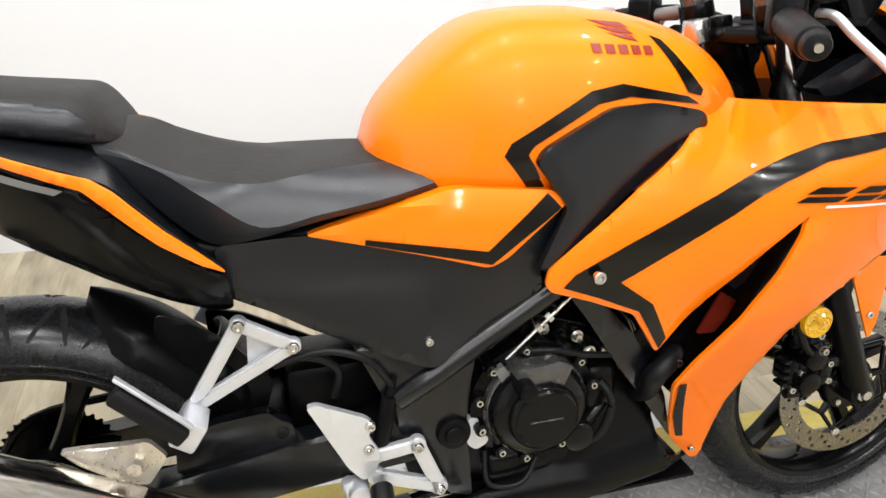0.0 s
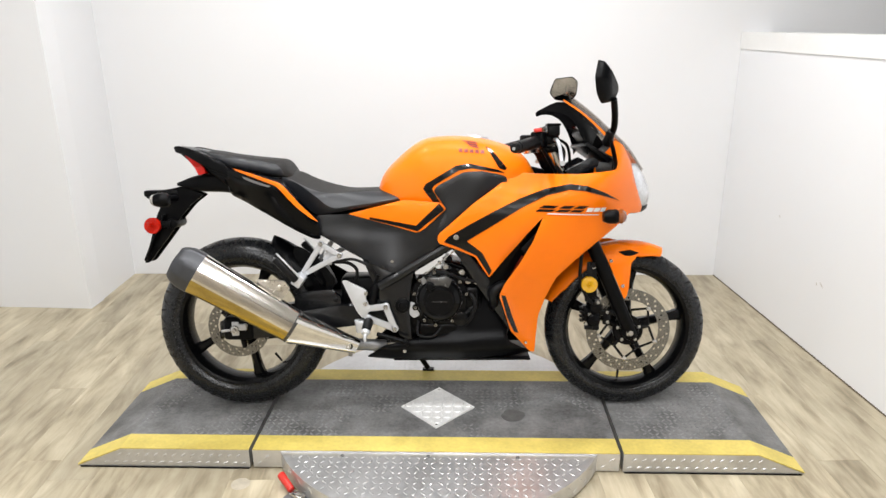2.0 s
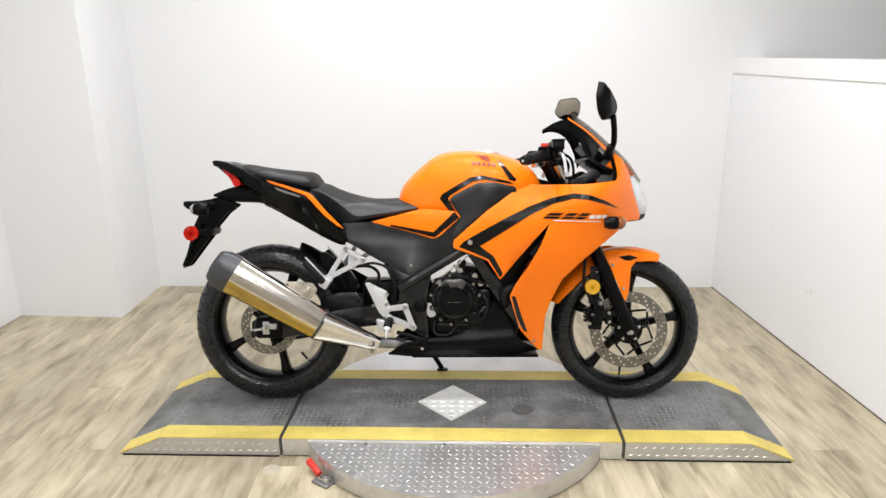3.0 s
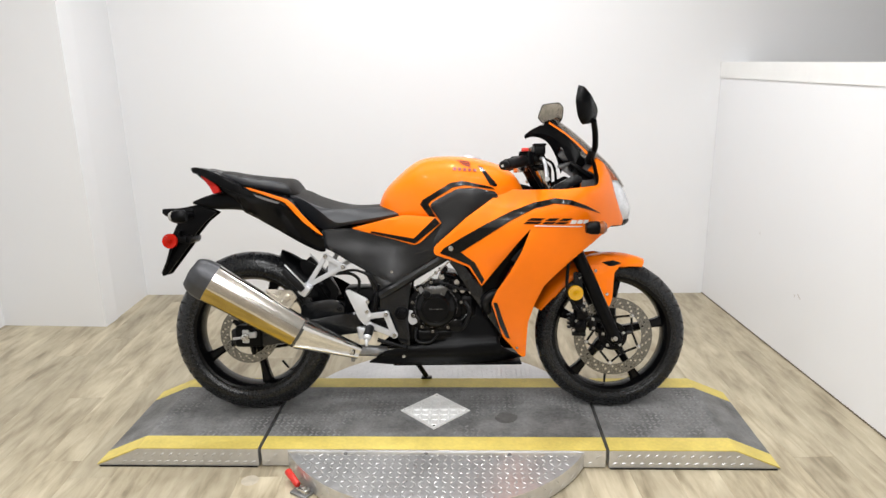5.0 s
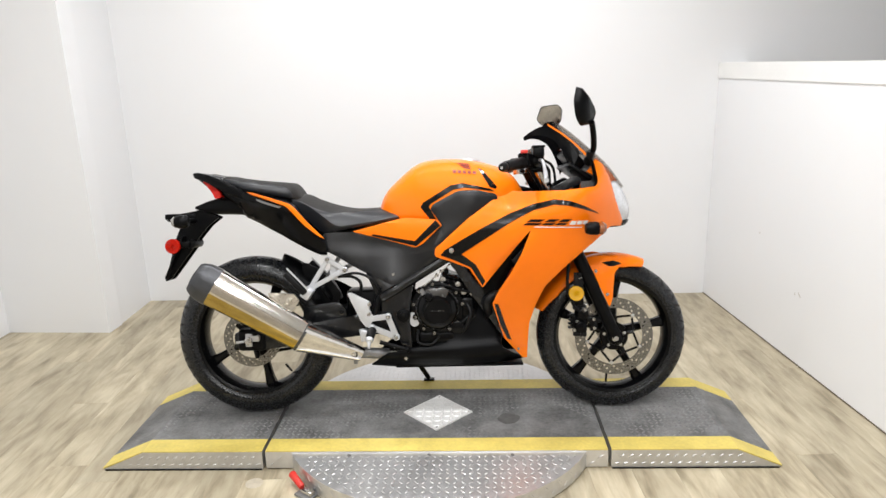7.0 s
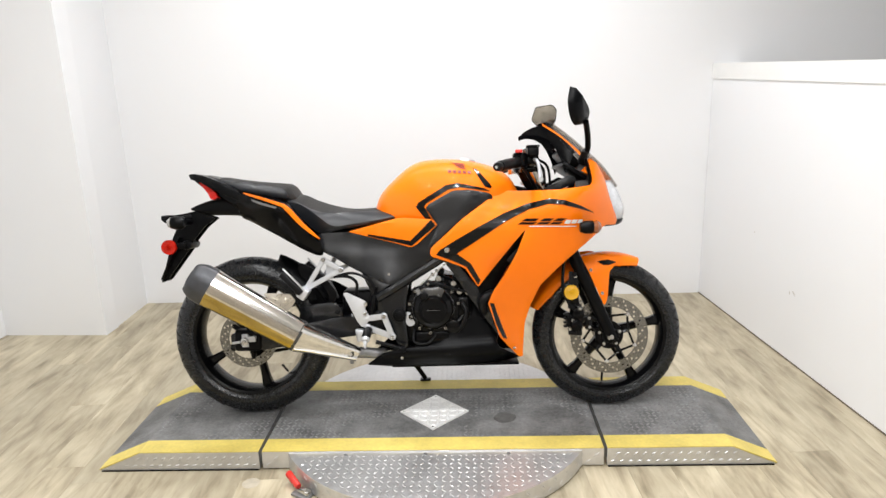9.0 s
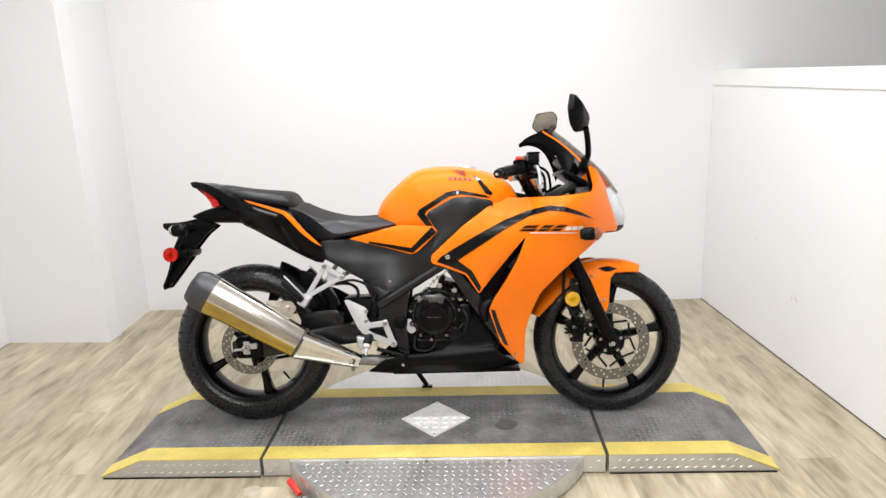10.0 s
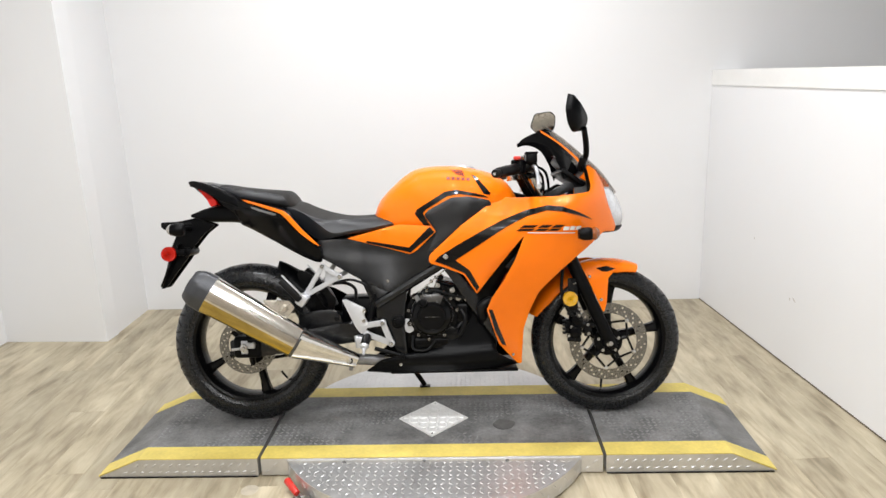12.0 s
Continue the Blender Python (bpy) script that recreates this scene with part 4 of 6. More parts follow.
side_cover, _ = both("side_cover", panel(cover, crease_half, 0.006, 0, 0.012, 0.0015, 0.014), GREY, "satin dark grey side cover", None, 60)
bolt(0.555, -0.166, 0.547, 0.007, 0.006, BOLT, side_cover)
skirt_half = lambda x, z: side_half(x, z) - float(np.interp(x, [0.40, 0.60, 0.75], [0.024, 0.016, 0.008]))
under_panel = [(0.405, 0.706), (0.470, 0.722), (0.560, 0.744), (0.600, 0.753), (0.726, 0.744), (0.742, 0.727), (0.664, 0.655), (0.640, 0.643), (0.560, 0.666)]
both("tank_skirt", panel(under_panel, skirt_half, 0.026, 0, 0.010, 0.004), ORANGE, "glossy orange tank skirt")
both("skirt_stripe", panel(strip([(0.480, 0.692), (0.640, 0.6585), (0.724, 0.732)], 0.007, 0.027), skirt_half, 0.001, 0.0014, 0, 0), DECAL, "black stripe on the skirt")

# seats
PILLION_ST = [(-0.094, 0.062, 0.896, 0.914), (-0.078, 0.088, 0.882, 0.924), (-0.020, 0.106, 0.864, 0.914), (0.060, 0.113, 0.846, 0.903), (0.140, 0.112, 0.830, 0.895), (0.172, 0.105, 0.824, 0.889), (0.194, 0.092, 0.822, 0.862), (0.208, 0.070, 0.823, 0.838)]


def ridge_loft(rails, steps=5, bulge=(), cross=4):
    """A body spanned across rails that run along it, from the top's middle line down one flank, and mirrored to the other."""
    lines = [smooth_path(q, steps) for q in rails]
    bm = bmesh.new()
    rows = []
    for i in range(len(lines[0])):
        pts = []
        for k in range(len(lines) - 1):
            a, c = Vector(lines[k][i]), Vector(lines[k + 1][i])
            n = Vector((0, c.z - a.z, a.y - c.y))
            n = n.normalized() if n.length else n
            h = bulge[k] if k < len(bulge) else 0.0
            pts += [a.lerp(c, j / cross) + n * (4 * h * (j / cross) * (1 - j / cross)) for j in range(cross)]
        pts.append(Vector(lines[-1][i]))
        full = [Vector((p.x, -p.y, p.z)) for p in pts[:0:-1]] + pts
        rows.append([bm.verts.new(p) for p in full])
    for a, c in zip(rows, rows[1:]):
        for k in range(len(a) - 1):
            bm.faces.new((a[k], a[k + 1], c[k + 1], c[k]))
    for a in (rows[0], rows[-1]):
        bm.faces.new(a)
    low = [q[0] for q in rows], [q[-1] for q in rows]
    for k in range(len(rows) - 1):
        bm.faces.new((low[0][k], low[0][k + 1], low[1][k + 1], low[1][k]))
    return bm


def body_half(stations, n, squash):
    """A function that gives the half width of a lofted body."""
    line = smooth_path(stations, 4)
    xs = [q[0] for q in line]

    def half(x, z):
        w, zb, zt = (float(np.interp(x, xs, [q[k] for q in line])) for k in (1, 2, 3))
        zm = zb + (zt - zb) * squash
        h = zt - zm if z > zm else zm - zb
        return w * (1 - min(0.999, abs(z - zm) / h) ** n) ** (1 / n)

    return half


seat_rails = [[(0.160, 0, 0.850), (0.223, 0, 0.847), (0.268, 0, 0.827), (0.324, 0, 0.807), (0.393, 0, 0.791), (0.455, 0, 0.788), (0.512, 0, 0.790), (0.545, 0, 0.782)],
              [(0.170, -0.085, 0.832), (0.208, -0.112, 0.822), (0.245, -0.126, 0.804), (0.300, -0.134, 0.784), (0.358, -0.138, 0.776), (0.405, -0.122, 0.778), (0.470, -0.100, 0.780), (0.525, -0.088, 0.780)],
              [(0.180, -0.108, 0.822), (0.220, -0.132, 0.815), (0.256, -0.152, 0.800), (0.300, -0.166, 0.769), (0.356, -0.168, 0.730), (0.430, -0.158, 0.736), (0.510, -0.150, 0.746), (0.578, -0.136, 0.757)],
              [(0.196, -0.112, 0.800), (0.222, -0.125, 0.775), (0.258, -0.132, 0.735), (0.300, -0.138, 0.705), (0.358, -0.148, 0.711), (0.430, -0.140, 0.722), (0.510, -0.136, 0.733), (0.585, -0.128, 0.747)]]
seat = part("rider_seat", ridge_loft(seat_rails, 6, (0.003, 0.003, 0.002), 6), SEAT, bike, "dark vinyl rider seat with a smooth creased flank", 20)
seat.data.materials.append(SEAT_SIDE)
for k, f in enumerate(seat.data.polygons):
    f.material_index = 1 if k < 42 * 36 and not 12 <= k % 36 < 24 else 0
part("seat_base", loft([(0.235, 0.110, 0.690, 0.735), (0.300, 0.128, 0.668, 0.708), (0.400, 0.132, 0.676, 0.716), (0.500, 0.132, 0.704, 0.732), (0.590, 0.128, 0.718, 0.748)], 4.0, 28, 0.5, 3), PLASTIC, bike, "black seat base under the seat", 50)
pillion_half = body_half(PILLION_ST, 3.0, 0.30)
pillion = part("pillion_seat", loft(PILLION_ST, 3.0, 72, 0.30, 4), SEAT, bike, "dark textured vinyl pillion seat", 60)
both("pillion_flank", panel([(-0.080, 0.915), (0.000, 0.903), (0.096, 0.887), (0.158, 0.875), (0.176, 0.858), (0.184, 0.840), (0.170, 0.832), (0.125, 0.843), (0.000, 0.872), (-0.080, 0.898)], pillion_half, 0.006, 0.0032, 0.010, 0.003, 0.012), SEAT_SIDE, "smooth dark vinyl flank", pillion, 60)

# tail
TAIL = [(-0.205, 0.055, 0.926, 0.940), (-0.150, 0.080, 0.880, 0.932), (-0.095, 0.092, 0.848, 0.914), (-0.030, 0.102, 0.803, 0.884), (0.030, 0.110, 0.758, 0.856), (0.150, 0.120, 0.706, 0.815), (0.240, 0.124, 0.655, 0.735), (0.302, 0.122, 0.636, 0.690)]



tail = part("tail_cowl", loft(TAIL, 4.0, 36, 0.5, 4), GLOSS_BLACK, bike, "gloss black tail cowl", 50)
wing_x, wing_w = [0.0, 0.02, 0.10, 0.15, 0.20, 0.25, 0.31], [0.132, 0.148, 0.198, 0.220, 0.228, 0.206, 0.172]


def wing_half(x, z):
    """The flared flank of the tail: widest along its orange edge, drawn in softly below."""
    total = 0.0
    for d in (-0.03, -0.015, 0.0, 0.015, 0.03):
        edge = float(np.interp(x + d, [0.0, 0.17, 0.205, 0.31], [0.858, 0.816, 0.790, 0.676]))
        down = (edge - 0.012 - z) / 0.012
        total += float(np.interp(x + d, wing_x, wing_w)) - 0.55 * 0.012 * (math.log1p(math.exp(down)) if down < 30 else down)
    return total / 5


stripe_half = lambda x, z: sum(float(np.interp(x + d, wing_x, wing_w)) for d in (-0.03, -0.015, 0, 0.015, 0.03)) / 5
both("tail_stripe", panel([(0.024, 0.862), (0.047, 0.858), (0.110, 0.842), (0.150, 0.830), (0.194, 0.816), (0.214, 0.799), (0.253, 0.748), (0.311, 0.682), (0.286, 0.697), (0.248, 0.732), (0.213, 0.774), (0.186, 0.805), (0.142, 0.821), (0.106, 0.833), (0.046, 0.850)], stripe_half, 0.005, 0.004, 0.005, 0.002, 0.010), ORANGE, "orange accent along the tail", tail, 60)
both("tail_flank", panel([(0.030, 0.852), (0.160, 0.814), (0.186, 0.798), (0.225, 0.748), (0.285, 0.694), (0.310, 0.672), (0.312, 0.620), (0.287, 0.622), (0.245, 0.643), (0.142, 0.703), (0.055, 0.746), (0.000, 0.768), (-0.020, 0.830), (0.000, 0.860)], wing_half, 0.010, 0.0, 0.010, 0.004, 0.015), GLOSS_BLACK, "gloss black tail flank", tail, 60)
both("tail_lettering", panel([(0.062, 0.836), (0.100, 0.825), (0.168, 0.805), (0.158, 0.800), (0.095, 0.817), (0.068, 0.827)], wing_half, 0.001, 0.0030, 0, 0, 0.012), ENGINE_GREY, "grey illegible lettering", tail)


def ribbon(one, two, thick=0.006, steps=5):
    """A bent strip between two lines of points in space."""
    a, b = smooth_path(one, steps), smooth_path(two, steps)
    bm = bmesh.new()
    rows = [[bm.verts.new(Vector(p).lerp(Vector(q), t) + Vector((0, 0, d))) for t in (0, 0.5, 1)] for p, q in zip(a, b) for d in (0, -thick)]
    top, low = rows[0::2], rows[1::2]
    for i in range(len(top) - 1):
        for k in range(2):
            bm.faces.new((top[i][k], top[i][k + 1], top[i + 1][k + 1], top[i + 1][k]))
            bm.faces.new((low[i][k], low[i + 1][k], low[i + 1][k + 1], low[i][k + 1]))
        for k in (0, 2):
            bm.faces.new((top[i][k], top[i + 1][k], low[i + 1][k], low[i][k]))
    for i in (0, len(top) - 1):
        for k in range(2):
            bm.faces.new((top[i][k], low[i][k], low[i][k + 1], top[i][k + 1]))
    return bm


ledge = ribbon([(-0.010, -0.098, 0.868), (0.100, -0.100, 0.842), (0.185, -0.100, 0.818), (0.212, -0.112, 0.786), (0.250, -0.120, 0.735), (0.290, -0.125, 0.690)], [(0.020, -0.138, 0.858), (0.108, -0.184, 0.838), (0.192, -0.205, 0.812), (0.220, -0.203, 0.790), (0.258, -0.190, 0.742), (0.306, -0.168, 0.686)], 0.005, 3)
both("tail_ledge", ledge, GREY, "matt black ledge beside the seat", tail)
both("tail_light", panel([(-0.160, 0.908), (-0.124, 0.890), (-0.092, 0.866), (-0.086, 0.846), (-0.112, 0.838), (-0.124, 0.864)], lambda x, z: 0.088 + 0.1 * (x + 0.18), 0.05, 0.006, 0.006, 0.004), RED, "red tail light lens")
for sy in (-1, 1):
    rail_ = panel([(-0.196, 0.935), (-0.172, 0.938), (-0.122, 0.926), (-0.071, 0.906), (-0.007, 0.873), (0.024, 0.834), (0.010, 0.831), (-0.059, 0.857), (-0.116, 0.889), (-0.144, 0.906), (-0.188, 0.917)], lambda x, z: 0.128 + 0.10 * (x + 0.07) - 0.35 * max(0.0, -0.13 - x), 0.030, 0, 0.006, 0.003, 0.012)
    part("grab_rail", rail_ if sy < 0 else mirrored(rail_), PLASTIC, bike, "gloss black grab rail", 60)
part("tail_top", loft([(-0.180, 0.040, 0.924, 0.938), (-0.120, 0.055, 0.904, 0.928), (-0.060, 0.060, 0.890, 0.912)], 3, 24), GREY, bike)
undertail = part("rear_fender", loft([(-0.212, 0.040, 0.800, 0.812), (-0.140, 0.052, 0.780, 0.838), (-0.030, 0.064, 0.774, 0.848), (0.035, 0.066, 0.752, 0.800)], 4, 28, 0.5, 4), PLASTIC, bike, "black undertail mudguard")
both("plate_bracket", moved(panel([(-0.334, 0.786), (-0.243, 0.797), (-0.200, 0.806), (-0.125, 0.776), (-0.170, 0.742), (-0.215, 0.690), (-0.238, 0.650), (-0.330, 0.535), (-0.350, 0.530), (-0.322, 0.617), (-0.297, 0.700), (-0.275, 0.745), (-0.330, 0.766)], lambda x, z: 0.030, 0.006, 0, 0.008, 0.003), pose(0, 0, -0.008)), PLASTIC, "black plate holder", undertail)
part("plate_back", moved(box(-0.004, 0.004, -0.055, 0.055, -0.09, 0.09, 0.003), pose(-0.300, 0, 0.617, 0, 25, 0)), PLASTIC, undertail)
part("bracket_arm", join(box(-0.336, -0.215, -0.034, 0.034, 0.762, 0.784, 0.006)), PLASTIC, undertail)
for sy in (-1, 1):
    sig = part("rear_indicator", join(rod((-0.224, sy * 0.025, 0.757), (-0.224, sy * 0.115, 0.757), 0.012, 0.010, 14), moved(lathe([(0.001, 0.0), (0.021, 0.004), (0.025, 0.020), (0.024, 0.045), (0.016, 0.054), (0.001, 0.056)], 24), pose(-0.224, sy * 0.140, 0.757, 0, 0, 90 + 90) @ pose(0, 0, 0, 0, 0, 90) @ pose(0, -0.03, 0))), PLASTIC, bike, "black stalked indicator with clear lens")
    part("lens", rod((-0.246, sy * 0.140, 0.757), (-0.264, sy * 0.140, 0.757), 0.0235, 0.014, 20, 0.005), CLEAR_SIDE, sig)
    rr = part("rear_reflector", moved(prism_lens(0.0285, 0.012), pose(-0.297, sy * 0.058, 0.662, 0, 0, 0 if sy < 0 else 180)), RED_REFLECTOR, undertail, "round red reflector")
part("reflector_bracket", join(rod((-0.236, -0.05, 0.668), (-0.236, 0.05, 0.668), 0.018, 0.018, 16, 0.003), box(-0.306, -0.236, -0.060, -0.050, 0.654, 0.678, 0.003)), PLASTIC, undertail)

# side fairing, in two pieces round the vent
upper = [(0.709, 0.620), (0.712, 0.640), (0.830, 0.745), (0.946, 0.826), (0.965, 0.845), (1.020, 0.838), (1.166, 0.838), (1.283, 0.850), (1.292, 0.870), (1.282, 0.945), (1.316, 0.930), (1.346, 0.880), (1.370, 0.800), (1.404, 0.722), (1.394, 0.704), (1.344, 0.706), (1.232, 0.616), (1.163, 0.554), (1.104, 0.494),
         (1.072, 0.423), (1.051, 0.352), (1.048, 0.283), (1.046, 0.212), (1.030, 0.212), (0.997, 0.249), (0.958, 0.296), (0.914, 0.434), (0.934, 0.482), (0.976, 0.545), (1.018, 0.622), (1.050, 0.704), (1.006, 0.652), (0.947, 0.577), (0.898, 0.516), (0.880, 0.494), (0.834, 0.566), (0.764, 0.594), (0.716, 0.609)]
fairing, _ = both("side_fairing", panel(upper, fairing_half, 0.006, 0, 0.008, 0.003, 0.016), ORANGE, "glossy orange side fairing", None, 35)
swoosh = [(0.731, 0.616), (0.746, 0.634), (0.808, 0.671), (0.892, 0.718), (0.977, 0.761), (1.061, 0.793), (1.131, 0.808), (1.183, 0.801), (1.239, 0.780), (1.296, 0.752), (1.231, 0.771), (1.174, 0.786), (1.126, 0.790), (1.059, 0.772), (0.983, 0.733), (0.908, 0.685), (0.806, 0.620), (0.856, 0.582), (0.889, 0.520), (0.880, 0.503), (0.838, 0.572), (0.780, 0.598)]
both("fairing_stripe", panel(swoosh, fairing_half, 0.001, 0.0026, 0.0, 0, 0.012), DECAL, "black sweeping stripe on the fairing")
both("fairing_stripe", panel([(0.921, 0.436), (0.935, 0.434), (0.960, 0.358), (0.986, 0.288), (0.970, 0.294), (0.944, 0.350)], fairing_half, 0.001, 0.0026, 0.0, 0, 0.012), DECAL, "black stripe on the lower fairing")
# model badge as plain slanted blocks
for x, z, w, h in ((1.022, 0.7205, 0.052, 0.0090), (1.034, 0.7315, 0.046, 0.0110), (1.084, 0.7195, 0.038, 0.0090), (1.096, 0.7305, 0.034, 0.0110), (1.130, 0.7185, 0.034, 0.0090), (1.142, 0.7295, 0.032, 0.0110)):
    both("badge", panel([(x, z), (x + w, z - 0.001), (x + w + 1.5 * h, z + 0.8 * h - 0.001), (x + 1.5 * h, z + 0.8 * h)], fairing_half, 0.001, 0.0030, 0, 0, 0.012), DECAL, "black slanted badge block")
for x, w in ((1.182, 0.020), (1.206, 0.018), (1.228, 0.016)):
    both("badge", panel([(x, 0.719), (x + w, 0.718), (x + w + 0.006, 0.731), (x + 0.006, 0.732)], fairing_half, 0.001, 0.0030, 0, 0, 0.012), WHITE_MARK, "white badge block")
both("badge", panel([(1.060, 0.712), (1.226, 0.707), (1.228, 0.7095), (1.062, 0.7155)], fairing_half, 0.001, 0.0030, 0, 0, 0.012), WHITE_MARK, "white badge underline")
bolt(0.771, -0.226, 0.634, 0.010, 0.005, BOLT, fairing)
bolt(1.012, -0.126, 0.252, 0.006, 0.004, BOLT, fairing)
inner = [(0.870, 0.505), (0.930, 0.580), (1.000, 0.680), (1.050, 0.725), (1.140, 0.720), (1.125, 0.620), (1.075, 0.520), (1.010, 0.430), (0.960, 0.395), (0.912, 0.420), (0.880, 0.470)]
both("vent_liner", panel(inner, lambda x, z: 0.160 + 0.10 * max(0.0, z - 0.5), 0.006, 0, 0.008, 0.003), GLOSS_BLACK, "gloss black vent liner")
both("vent_blade", panel([(0.985, 0.590), (1.054, 0.664), (1.064, 0.662), (1.047, 0.631), (1.017, 0.585), (1.000, 0.575)], lambda x, z: 0.200, 0.006, 0, 0.004, 0.003), GREY, "dark vent blade")
both("vent_reflector", panel([(0.955, 0.505), (0.990, 0.568), (1.017, 0.550), (1.001, 0.521), (0.984, 0.503)], lambda x, z: 0.185, 0.004, 0.002, 0.004, 0.002), LENS_DARK, "dark red lens in the vent")
# cockpit liners
liner = [(1.045, 0.832), (1.166, 0.834), (1.275, 0.844), (1.284, 0.860), (1.274, 0.940), (1.250, 0.985), (1.285, 0.940), (1.302, 0.890), (1.302, 0.800), (1.250, 0.770), (1.060, 0.780)]
both("cockpit_liner", panel(liner, lambda x, z: fairing_half(x, z) - 0.030, 0.005, 0, 0.008, 0.003, 0.015), PLASTIC, "matt black cockpit liner")
both("air_duct", panel([(1.138, 0.846), (1.225, 0.890), (1.248, 0.880), (1.246, 0.860), (1.179, 0.834), (1.150, 0.834)], lambda x, z: 0.150, 0.030, 0, 0.006, 0.004), GREY, "grey inner duct")
part("tank_front", loft([(0.985, 0.095, 0.760, 0.872), (1.030, 0.085, 0.770, 0.862), (1.080, 0.070, 0.780, 0.850)], 3.5, 24), PLASTIC, bike)
well = bmesh.new()
half_plan = [(1.02, 0.13), (1.09, 0.205), (1.20, 0.222), (1.28, 0.210), (1.34, 0.150), (1.385, 0.080)]
well_edge = half_plan + [(x, -y) for x, y in half_plan[::-1]]
well_face = well.faces.new([well.verts.new((x, y, 0.822)) for x, y in well_edge])
bmesh.ops.solidify(well, geom=[well_face], thickness=0.012)
part("dash_floor", well, PLASTIC, bike, "matt black cockpit floor")
part("nose_liner", loft([(1.295, 0.135, 0.815, 0.945), (1.330, 0.120, 0.815, 0.930), (1.365, 0.100, 0.800, 0.885)], 3.0, 32), PLASTIC, bike, "matt black headlight back")
part("dash_shelf", moved(box(-0.05, 0.05, -0.15, 0.15, -0.008, 0.008, 0.004), pose(1.245, 0, 0.905, 0, 35, 0)), PLASTIC, bike)
dash = part("instrument_panel", moved(box(-0.022, 0.022, -0.085, 0.085, -0.045, 0.045, 0.012, 3), pose(1.235, 0, 0.955, 0, -42, 0)), PLASTIC, bike, "black instrument cluster")
part("display", moved(box(-0.002, 0.002, -0.070, 0.070, -0.034, 0.034, 0.001), pose(1.2175, 0, 0.971, 0, -42, 0)), LENS_DARK, dash)

# nose and headlight
def bowed_sheet(rows, bow=2.0, count=20, thick=0.004):
    """A sheet bent across the bike. Rows: x, z on the centre line, half width, how far its sides lie back, how far they drop."""
    bm = bmesh.new()
    grid, back = [], []
    for x, z, w, dx, dz in smooth_path(rows, 4):
        line, rear = [], []
        for k in range(count + 1):
            u = -1 + 2 * k / count
            q = abs(u) ** bow
            line.append(bm.verts.new((x - dx * q, w * u, z - dz * q)))
            rear.append(bm.verts.new((x - dx * q - thick, w * u, z - dz * q - thick)))
        grid.append(line)
        back.append(rear)
    for i in range(len(grid) - 1):
        for k in range(count):
            bm.faces.new((grid[i][k], grid[i][k + 1], grid[i + 1][k + 1], grid[i + 1][k]))
            bm.faces.new((back[i][k], back[i + 1][k], back[i + 1][k + 1], back[i][k + 1]))
        for k in (0, count):
            bm.faces.new((grid[i][k], grid[i + 1][k], back[i + 1][k], back[i][k]))
    for i in (0, len(grid) - 1):
        for k in range(count):
            bm.faces.new((grid[i][k], back[i][k], back[i][k + 1], grid[i][k + 1]))
    return bm


part("nose_cowl", bowed_sheet([(1.330, 0.958, 0.150, 0.06, 0.05), (1.385, 0.900, 0.140, 0.05, 0.03), (1.425, 0.840, 0.110, 0.05, 0.02)]), ORANGE, bike, "orange nose above the headlight")
head = part("headlight", bowed_sheet([(1.408, 0.868, 0.128, 0.062, 0.0), (1.438, 0.815, 0.128, 0.068, 0.0), (1.455, 0.762, 0.114, 0.060, 0.0), (1.450, 0.725, 0.092, 0.050, 0.0)], 2.2), CLEAR, bike, "clear headlight lens")
part("chin", bowed_sheet([(1.452, 0.722, 0.080, 0.040, 0.0), (1.435, 0.704, 0.085, 0.03, 0.0), (1.36, 0.700, 0.10, 0.02, 0.0)], 2.2), GLOSS_BLACK, bike)
screen = part("windscreen", bowed_sheet([(1.168, 1.106, 0.090, 0.015, 0.030), (1.230, 1.060, 0.125, 0.020, 0.050), (1.300, 0.998, 0.150, 0.030, 0.060), (1.372, 0.930, 0.140, 0.040, 0.045), (1.430, 0.850, 0.085, 0.035, 0.020)], 2.2, 24, 0.003), SCREEN, bike, "clear curved windscreen", 60)
screen.visible_shadow = False
for sy in (-1, 1):
    upper_edge = [(1.133, sy * 0.108, 1.083), (1.198, sy * 0.124, 1.036), (1.272, sy * 0.142, 0.966), (1.318, sy * 0.146, 0.908), (1.360, sy * 0.135, 0.850)]
    lower_edge = [(1.140, sy * 0.110, 1.074), (1.212, sy * 0.130, 1.018), (1.270, sy * 0.150, 0.942), (1.292, sy * 0.158, 0.886), (1.310, sy * 0.158, 0.850)]
    lower_edge = [tuple(Vector(a).lerp(Vector(b), 0.36)) for a, b in zip(upper_edge, lower_edge)]
    part("screen_edge", ribbon(upper_edge, lower_edge, 0.005, 4), ORANGE if sy < 0 else GLOSS_BLACK, screen, "", 50)
for sy in (-1, 1):
    top_line = [(1.061, sy * 0.066, 1.050), (1.080, sy * 0.074, 1.062), (1.120, sy * 0.090, 1.076), (1.162, sy * 0.104, 1.064), (1.203, sy * 0.118, 1.030), (1.246, sy * 0.132, 0.978)]
    low_line = [(1.064, sy * 0.064, 1.042), (1.092, sy * 0.076, 1.050), (1.130, sy * 0.092, 1.044), (1.164, sy * 0.106, 1.020), (1.194, sy * 0.118, 0.966), (1.212, sy * 0.130, 0.905)]
    part("screen_lip", ribbon(top_line, low_line, 0.007, 5), GLOSS_BLACK, bike, "gloss black screen surround", 50)
